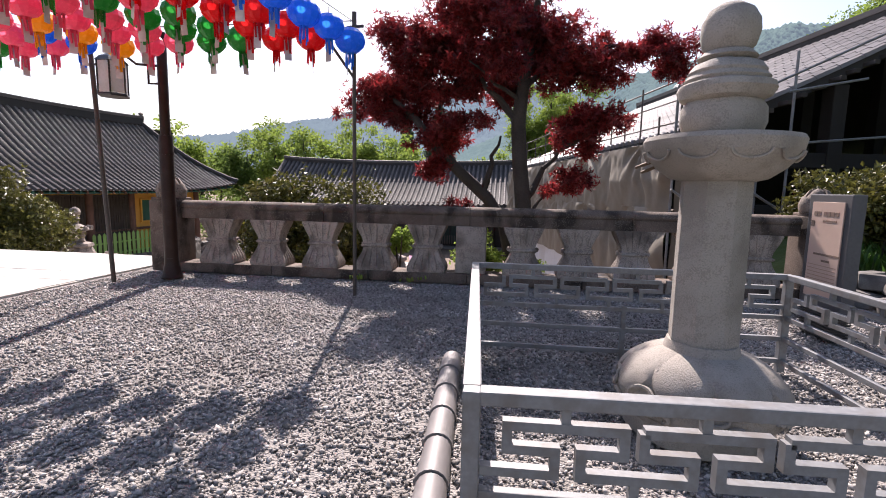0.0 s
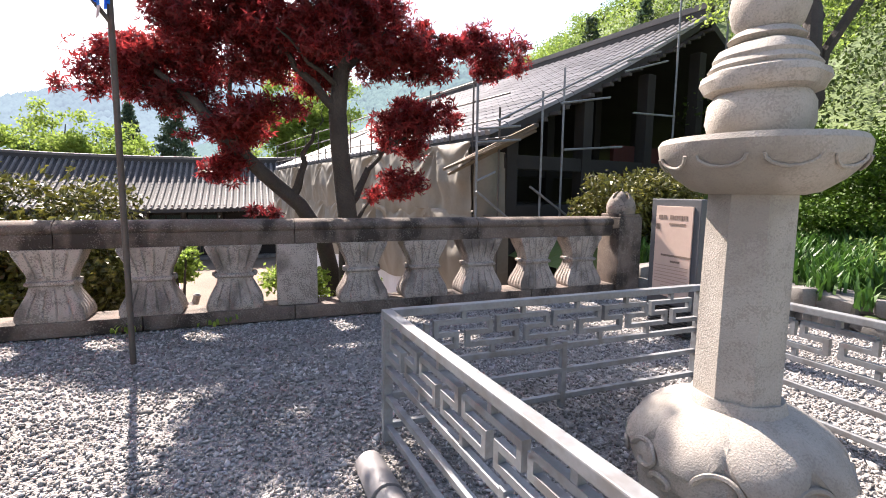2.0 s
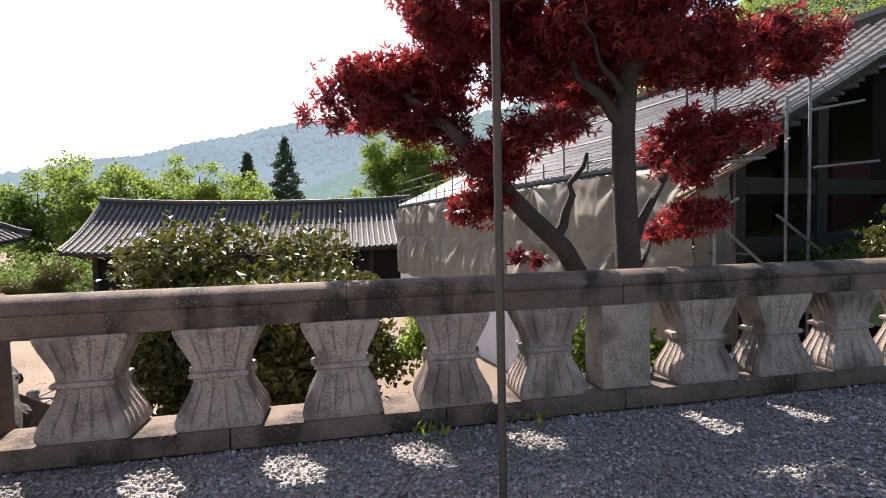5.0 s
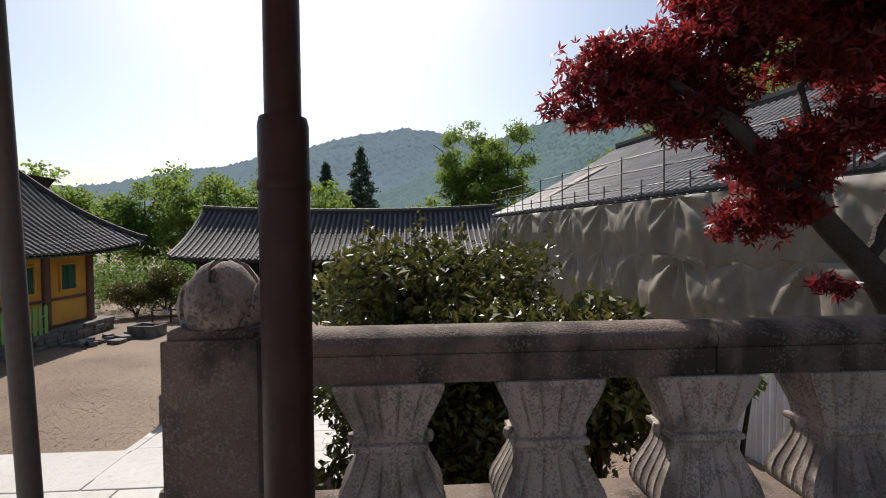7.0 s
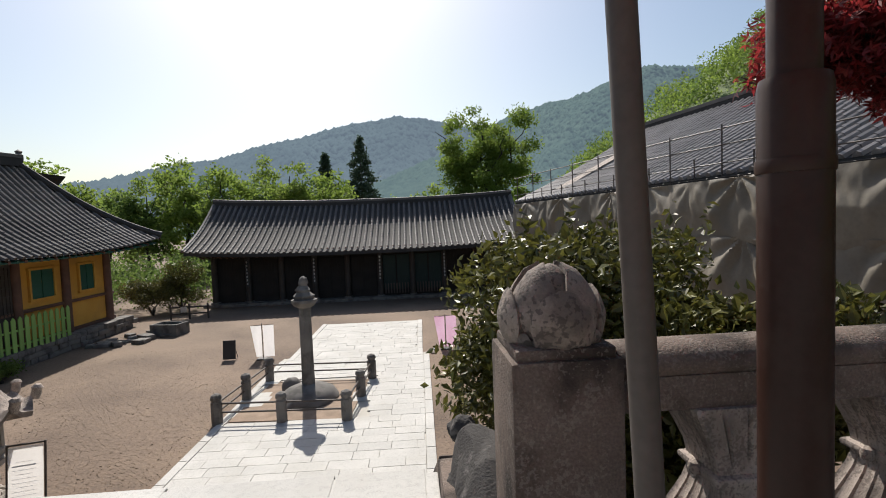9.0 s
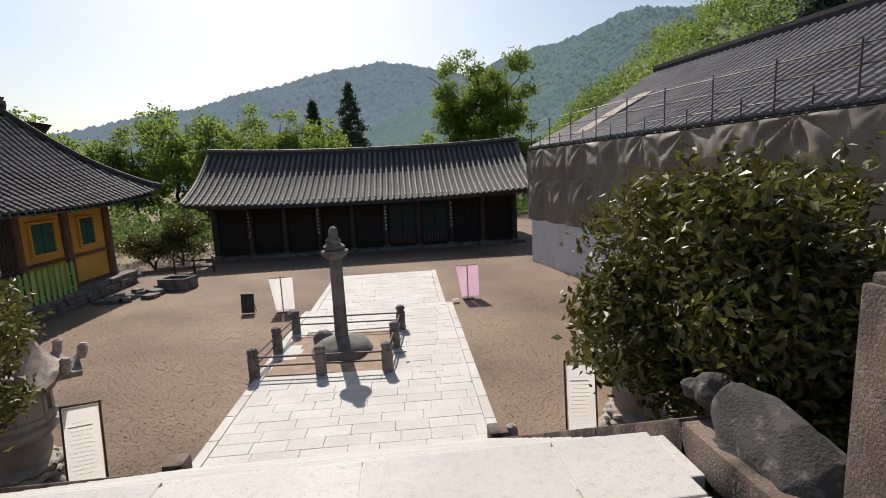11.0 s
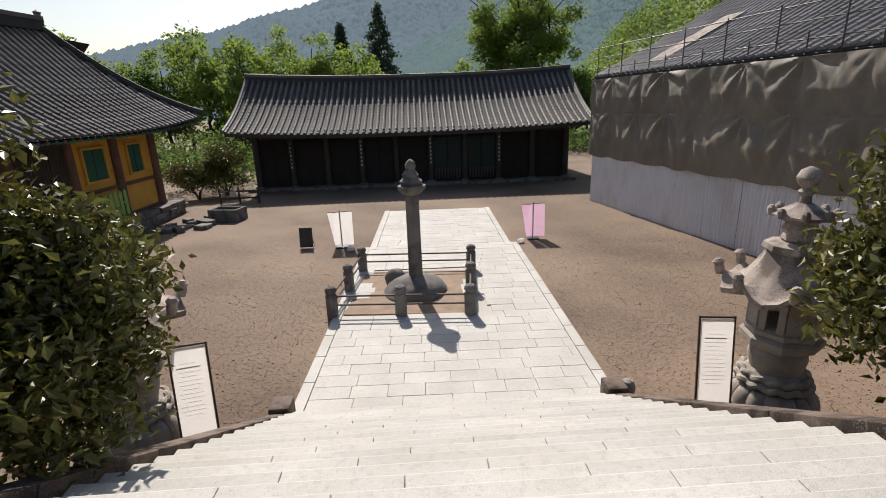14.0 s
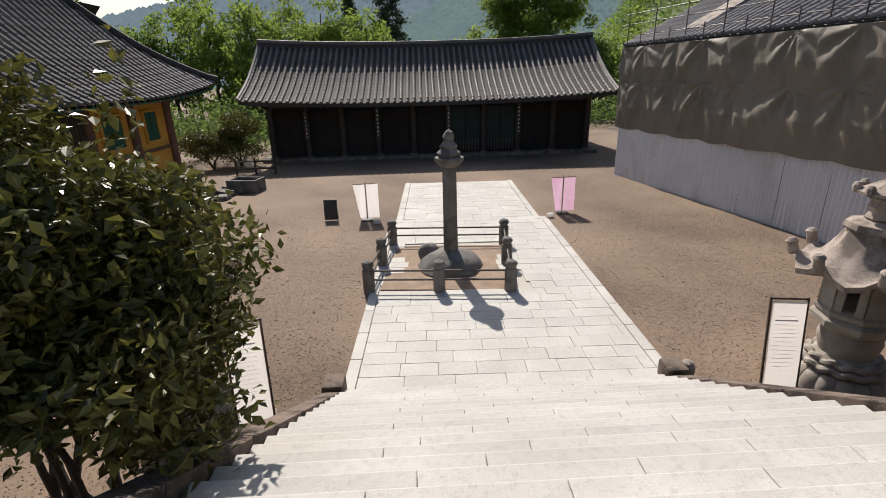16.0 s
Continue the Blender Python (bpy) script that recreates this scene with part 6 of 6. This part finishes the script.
blades("iris_blades", "bright green strap leaves on the bank", 5.6, 8.6, 4.2, 8.2, 0.3, 4200, 0.36, IRIS, 61)
blades("iris_blades", "bright green strap leaves on the bank", 6.2, 7.4, 2.2, 4.2, 0.3, 900, 0.3, IRIS, 62)
blades("grass_tuft", "small grass tufts at the foot of the balustrade", -1.75, -1.5, 6.66, 6.76, 0.0, 16, 0.08, NEWLEAF, 63)
blades("grass_tuft", "small grass tufts at the foot of the balustrade", -0.9, -0.7, 6.7, 6.8, 0.0, 16, 0.07, NEWLEAF, 64)
yew = []
g = np.random.default_rng(70)
for c, r in (((8.9, 6.6, 2.3), (1.5, 1.3, 0.25)), ((8.5, 6.3, 1.7), (1.3, 1.2, 0.2)), ((9.4, 6.9, 1.3), (1.5, 1.3, 0.25)), ((8.2, 6.2, 1.2), (0.8, 0.8, 0.15)), ((9.9, 5.4, 2.2), (1.4, 1.2, 0.4)), ((10.4, 4.4, 1.5), (1.3, 1.3, 0.6)), ((9.3, 4.6, 2.05), (1.5, 1.5, 0.25)), ((9.0, 3.2, 1.75), (1.2, 1.3, 0.3)), ((9.9, 2.6, 2.3), (1.4, 1.3, 0.35))):
    yew += clump(g, c, r, 14, 0.3)
shrub("yew", "clipped layered yew in bright young growth on the bank", (9.2, 6.4, 1.8), (1.0, 0.9, 0.5), 12, 0.35, 44000, 0.065, YEW, 71, (9.2, 6.4, 0.6), 5, 0.4, "shrub", yew)
# dry stone wall with slab coping up the bank
wall = thing("dry_stone_wall", "dry stone garden wall with flat slab coping", "wall", kind="structure")
for i in range(26):
    x = 10.9 + 0.32 * i
    for k in range(4):
        b = bmesh.new()
        box(b, (x + 0.1 * (k % 2), 8.3 - 0.12 * i, 2.05 + 0.24 * k + 0.01 * i), (0.3 + 0.08 * (k % 2), 0.4 if k < 3 else 0.62, 0.22 if k < 3 else 0.09), None, 0.03)
        part("wall_stone" if k < 3 else "coping_slab", b, DARKSTONE if k < 3 else STONE, wall)


def big_tree(name, label, base, height, trunk_r, crown, nblob, blob, count, size, material, seed, forks=6, lean=(0, 0), category="tree"):
    t = thing(name, label, category)
    r = random.Random(seed)
    g = np.random.default_rng(seed)
    top = Vector(base) + Vector((lean[0], lean[1], height * 0.8))
    b = bmesh.new()
    pts = limb(r, base, top, 8, 0.04 * height)
    tube(b, pts, [trunk_r * (1 - 0.8 * i / 8) for i in range(9)], 9)
    part("trunk", b, BARK, t, smooth=True)
    cc, cr = crown
    for i in range(forks):
        s = pts[3 + i % 4]
        e = Vector(cc) + Vector((r.uniform(-0.9, 0.9) * cr[0], r.uniform(-0.9, 0.9) * cr[1], r.uniform(-0.3, 0.8) * cr[2]))
        b = bmesh.new()
        tube(b, limb(r, s, e, 6, 0.05 * height), [trunk_r * 0.4 * (1 - 0.8 * k / 6) for k in range(7)], 6)
        part("limb", b, BARK, t, smooth=True)
    part("crown", leaves("crown", clump(g, cc, cr, nblob, blob), count, size, material, seed, LEAF, 0.1, 0.35), material, t)
    return t


big_tree("old_tree", "gnarled dark tree with sparse young leaves on the bank", (11.0, 8.7, 1.0), 9.0, 0.36, ((12.4, 10.0, 8.0), (3.6, 3.0, 2.2)), 40, 0.7, 7000, 0.13, NEWLEAF, 81, 9, (0.6, 0.3))
big_tree("young_tree", "thin tree with light green leaves by the works", (10.4, 9.0, 0.9), 3.2, 0.07, ((10.3, 9.0, 2.9), (1.3, 0.9, 1.1)), 16, 0.4, 2200, 0.09, WOODLEAF, 82, 6)
big_tree("broad_tree", "tall pale green broadleaf tree behind the long hall", (7.0, 81.7, COURT_Z), 25.0, 0.55, ((7.0, 81.7, 11.0), (9.6, 6.0, 10.2)), 95, 1.8, 30000, 0.44, NEWLEAF, 83, 12)


def conifer(x, y, z0, h, w, seed):
    t = thing("conifer", "dark slender conifer among the woods", "tree", None, "conifers")
    r = np.random.default_rng(seed)
    b = bmesh.new()
    tube(b, [(x, y, z0), (x, y, z0 + h)], [0.25, 0.04], 8)
    part("trunk", b, BARK, t, smooth=True)
    bl = []
    for i in range(46):
        q = i / 46
        a = i * 2.4
        rad = w * (1 - q) ** 0.8 * r.uniform(0.5, 1.0)
        bl.append(((x + rad * math.cos(a), y + rad * math.sin(a), z0 + h * (0.12 + 0.88 * q)), (0.55 + 0.5 * w * (1 - q),) * 2 + (0.03 * h,)))
    part("crown", leaves("crown", bl, 14000, 0.55, CEDAR, seed, LEAF, 0.2, 0.2), CEDAR, t)


conifer(-14.5, 104.6, COURT_Z, 23.8, 4.8, 91)
conifer(-21.6, 104.7, COURT_Z, 20.4, 3.2, 92)
conifer(46.0, 62.0, 9.0, 18.0, 2.6, 94)
conifer(54.0, 60.0, 14.0, 16.0, 2.8, 95)
conifer(-26.0, 62.0, COURT_Z, 8.0, 1.5, 96)

# belt of woodland behind the halls
rng = random.Random(55)
k = 0
for i in range(44):
    a = -58 + i * 1.75
    d = rng.uniform(58, 86)
    x, y = -6 + d * math.sin(radians(a)), 4 + d * math.cos(radians(a))
    h = d * math.tan(radians(rng.uniform(6.2, 9.0))) + 4.2
    if a > 6:
        h *= 0.8
    elif a > -7:
        h *= 0.66
    elif a > -26:
        h *= 1.08
    k += 1
    big_tree("woodland_tree", "hazy spring-green tree in the wood behind the halls", (x, y, COURT_Z), h, 0.25, ((x, y, COURT_Z + h * 0.52), (3.2, 2.8, h * 0.45)), 30, 1.4, 3500, 0.46, WOODLEAF if i % 3 == 0 else NEWLEAF, 200 + i, 3)

# wooded hill to the side of the works
bm = bmesh.new()
grid = []


def hill_z(x, y):
    far = min(1.0, max(0.0, (y - 60) / 45))
    s = max(0.0, x - 15 + 0.10 * max(0.0, 60 - y) - 1.2 * max(0.0, y - 140))
    return COURT_Z + 0.2 + (0.42 + 0.26 * far) * s * (1 - math.exp(-s / (22 - 12 * far))) + 3.0 * noise.noise((x * 0.03, y * 0.03, 4.0)) * min(1, s / 20)


for j in range(40):
    y = -60 + j * 7.0
    grid.append([(12 + i * 5.0, y, hill_z(12 + i * 5.0, y)) for i in range(40)])
sheet(bm, grid)
structure("hillside", bm, HILL, "steep wooded hillside above the works")
rng = np.random.default_rng(66)
bl, bl2 = [], []
for i in range(1500):
    x, y = rng.uniform(19, 150), rng.uniform(10, 190)
    z = hill_z(x, y)
    s = rng.uniform(1.3, 3.0)
    (bl if rng.random() < 0.55 else bl2).append(((x, y, z + s * 1.1), (s, s, s * 1.15)))
tagged(new("hill_wood", leaves("hill_wood", bl, 62000, 0.72, NEWLEAF, 67, LEAF, 0.1, 0.6)), "dense spring-green wood on the hillside", "woodland", "", "stuff")
tagged(new("hill_wood", leaves("hill_wood", bl2, 48000, 0.72, WOODLEAF, 68, LEAF, 0.1, 0.6)), "dense darker wood on the hillside", "woodland", "", "stuff")


def ridge_line(name, d, crest, material, label, rough):
    """A far mountain: rises from the plain to a crest given as (azimuth, elevation) in degrees."""
    bm = bmesh.new()
    az = [c[0] for c in crest]
    el = [c[1] for c in crest]
    grid = []
    for j in range(31):
        t = j / 30
        row = []
        for i in range(161):
            a = az[0] + (az[-1] - az[0]) * i / 160
            e = float(np.interp(a, az, el))
            dd = d * (0.62 + 0.38 * t)
            h = d * math.tan(radians(e)) * (t ** 1.15) * (1 + 0.02 * noise.fractal((a * 0.22, d + t * 3.0, 0), 1.0, 2.0, 4))
            h += rough * d * 0.010 * noise.fractal((dd * math.sin(radians(a)) * 0.011, dd * math.cos(radians(a)) * 0.011, d), 1.0, 2.0, 5) * (0.3 + 0.7 * math.sin(math.pi * min(1.0, t + 0.12)))
            row.append((-5 + dd * math.sin(radians(a)), 5 + dd * math.cos(radians(a)), COURT_Z + h))
        grid.append(row)
    sheet(bm, grid)
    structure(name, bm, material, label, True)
    r = np.random.default_rng(int(d))
    flatgrid = np.array([[(p[0], p[1], p[2]) for p in row] for row in grid])
    n = 26000
    j, i = r.uniform(6, 29.99, n), r.uniform(0, 159.99, n)
    j0, i0 = j.astype(int), i.astype(int)
    fj, fi = (j - j0)[:, None], (i - i0)[:, None]
    at = (flatgrid[j0, i0] * (1 - fj) + flatgrid[j0 + 1, i0] * fj) * (1 - fi) + (flatgrid[j0, i0 + 1] * (1 - fj) + flatgrid[j0 + 1, i0 + 1] * fj) * fi
    size = d * 0.0125 * r.uniform(0.6, 1.5, n)
    tent = np.array([(-0.5, -0.5, -0.25), (0.5, -0.5, -0.25), (0.5, 0.5, -0.25), (-0.5, 0.5, -0.25), (0.0, 0.0, 0.3)])
    a = r.uniform(0, 6.28, n)
    turn = np.stack([np.stack([np.cos(a), -np.sin(a), 0 * a], -1), np.stack([np.sin(a), np.cos(a), 0 * a], -1), np.stack([0 * a, 0 * a, 1 + 0 * a], -1)], 1)
    v = at[:, None, :] + np.einsum("nij,kj->nki", turn, tent) * size[:, None, None]
    f = (np.arange(n)[:, None, None] * 5 + np.array([(0, 1, 4), (1, 2, 4), (2, 3, 4), (3, 0, 4)])[None]).reshape(-1, 3)
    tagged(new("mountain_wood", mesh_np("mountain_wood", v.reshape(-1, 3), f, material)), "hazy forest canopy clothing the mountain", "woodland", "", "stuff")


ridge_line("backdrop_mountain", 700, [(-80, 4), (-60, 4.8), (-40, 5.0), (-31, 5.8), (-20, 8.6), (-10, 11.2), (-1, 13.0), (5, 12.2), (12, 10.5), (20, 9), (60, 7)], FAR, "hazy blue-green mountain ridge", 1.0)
# The shoulder's haze is a weaker bluish emission in its forest colour.
ridge_line("backdrop_mountain_near", 480, [(-10, 3), (0, 7), (8, 10.5), (14, 13.2), (20, 14.2), (27.7, 16.4), (34, 15), (45, 13), (70, 11)], surface("near_mountain_haze", (0.03, 0.055, 0.045), (0.07, 0.105, 0.08), 1.0, 0.02, 0.16, 0.5, 2.0, spec=0.0, emit=((0.38, 0.49, 0.62), 0.18)), "hazy wooded mountain shoulder", 1.0)

# undergrowth that closes the ground behind the halls, and wood on the near bank
rng = np.random.default_rng(101)
bl = []
for i in range(260):
    a, d = radians(rng.uniform(-62, 30)), rng.uniform(52, 60)
    s = rng.uniform(0.9, 1.9)
    bl.append(((-6 + d * math.sin(a), 4 + d * math.cos(a), COURT_Z + s * 0.9), (s * 1.2, s, s)))
for i in range(70):
    s = rng.uniform(0.7, 1.4)
    bl.append(((rng.uniform(-33, -20.2), rng.uniform(38.5, 48), COURT_Z + rng.uniform(0.5, 3.2)), (s * 1.2, s, s)))
tagged(new("undergrowth", leaves("undergrowth", bl, 42000, 0.26, WOODLEAF, 102, LEAF, 0.1, 0.5)), "dense green undergrowth behind the halls", "undergrowth", "", "stuff")
bl = []
for i in range(300):
    x, y = rng.uniform(12.5, 34), rng.uniform(-6, 15.5)
    k = (x - 5.35 - 0.16 * max(0.0, 7.0 - y)) / 0.9
    s = rng.uniform(0.5, 1.5)
    bl.append(((x, y, 0.3 + 0.1 * k + 0.012 * k * k + s * rng.uniform(0.5, 1.8)), (s, s, s)))
for i in range(140):
    bl.append(((rng.uniform(16, 30), rng.uniform(6, 24), rng.uniform(6, 13)), (1.0, 1.0, 0.8)))
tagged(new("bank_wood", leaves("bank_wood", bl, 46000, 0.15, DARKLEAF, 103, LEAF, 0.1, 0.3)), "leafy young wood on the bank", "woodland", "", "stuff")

bl = []
for i in range(260):
    x, y = rng.uniform(6.6, 13.0), rng.uniform(1.0, 12.0)
    k = max(0.0, (x - 5.35 - 0.16 * max(0.0, 7.0 - y)) / 0.9)
    s = rng.uniform(0.18, 0.4)
    bl.append(((x, y, 0.3 + 0.1 * k + 0.012 * k * k + s * 0.3), (s, s, s * 0.7)))
tagged(new("bank_plants", leaves("bank_plants", bl, 20000, 0.085, WOODLEAF, 104, LEAF, 0.2, 0.4)), "low leafy ground cover on the bank", "plants", "", "stuff")

# ---- loose gravel ----
tagged(new("gravel_stones", pebbles("gravel_stones", -5.2, 6.2, 0.2, 6.85, -0.022, 118000, 0.0145, PEBBLE, 12, lambda p: p[:, 0] < 5.2 + 0.16 * (7 - p[:, 1]))), "loose pale grey crushed gravel on the terrace", "gravel", "", "stuff")
tagged(new("court_stones", pebbles("court_stones", -19.0, 2.0, 11.5, 27.0, COURT_Z + 0.002, 62000, 0.0145, GRIT, 13, lambda p: (np.abs(p[:, 0] + 7.75) > 3.05) & (np.modf(p[:, 0] * 977.3 + p[:, 1] * 613.7)[0] % 1.0 > (p[:, 1] - 13.0) / 15))), "loose brown grit on the court", "gravel", "", "stuff")

# ---- slabs of the terrace walk ----
rng = random.Random(6)
TS = {w: slab_mesh("slab", w - 0.014, 0.586, 0.07, PAVE, 0.008) for w in (0.9, 1.1, 1.3)}
y = -2.6
while y < TOP_Y - 0.45:
    x = -10.8 - rng.uniform(0, 0.5)
    while x < -5.3:
        w = rng.choice((0.9, 1.1, 1.3))
        lo, hi = max(x, -10.8), min(x + w, -5.29)
        if hi - lo > 0.1:
            part("slab", TS[w], PAVE, walkway, at=pose((lo + hi) / 2, y + 0.3, -0.032 + rng.uniform(-0.002, 0.002)) @ Matrix.Diagonal(((hi - lo) / w, 1, 1, 1)))
        x += w
    y += 0.6
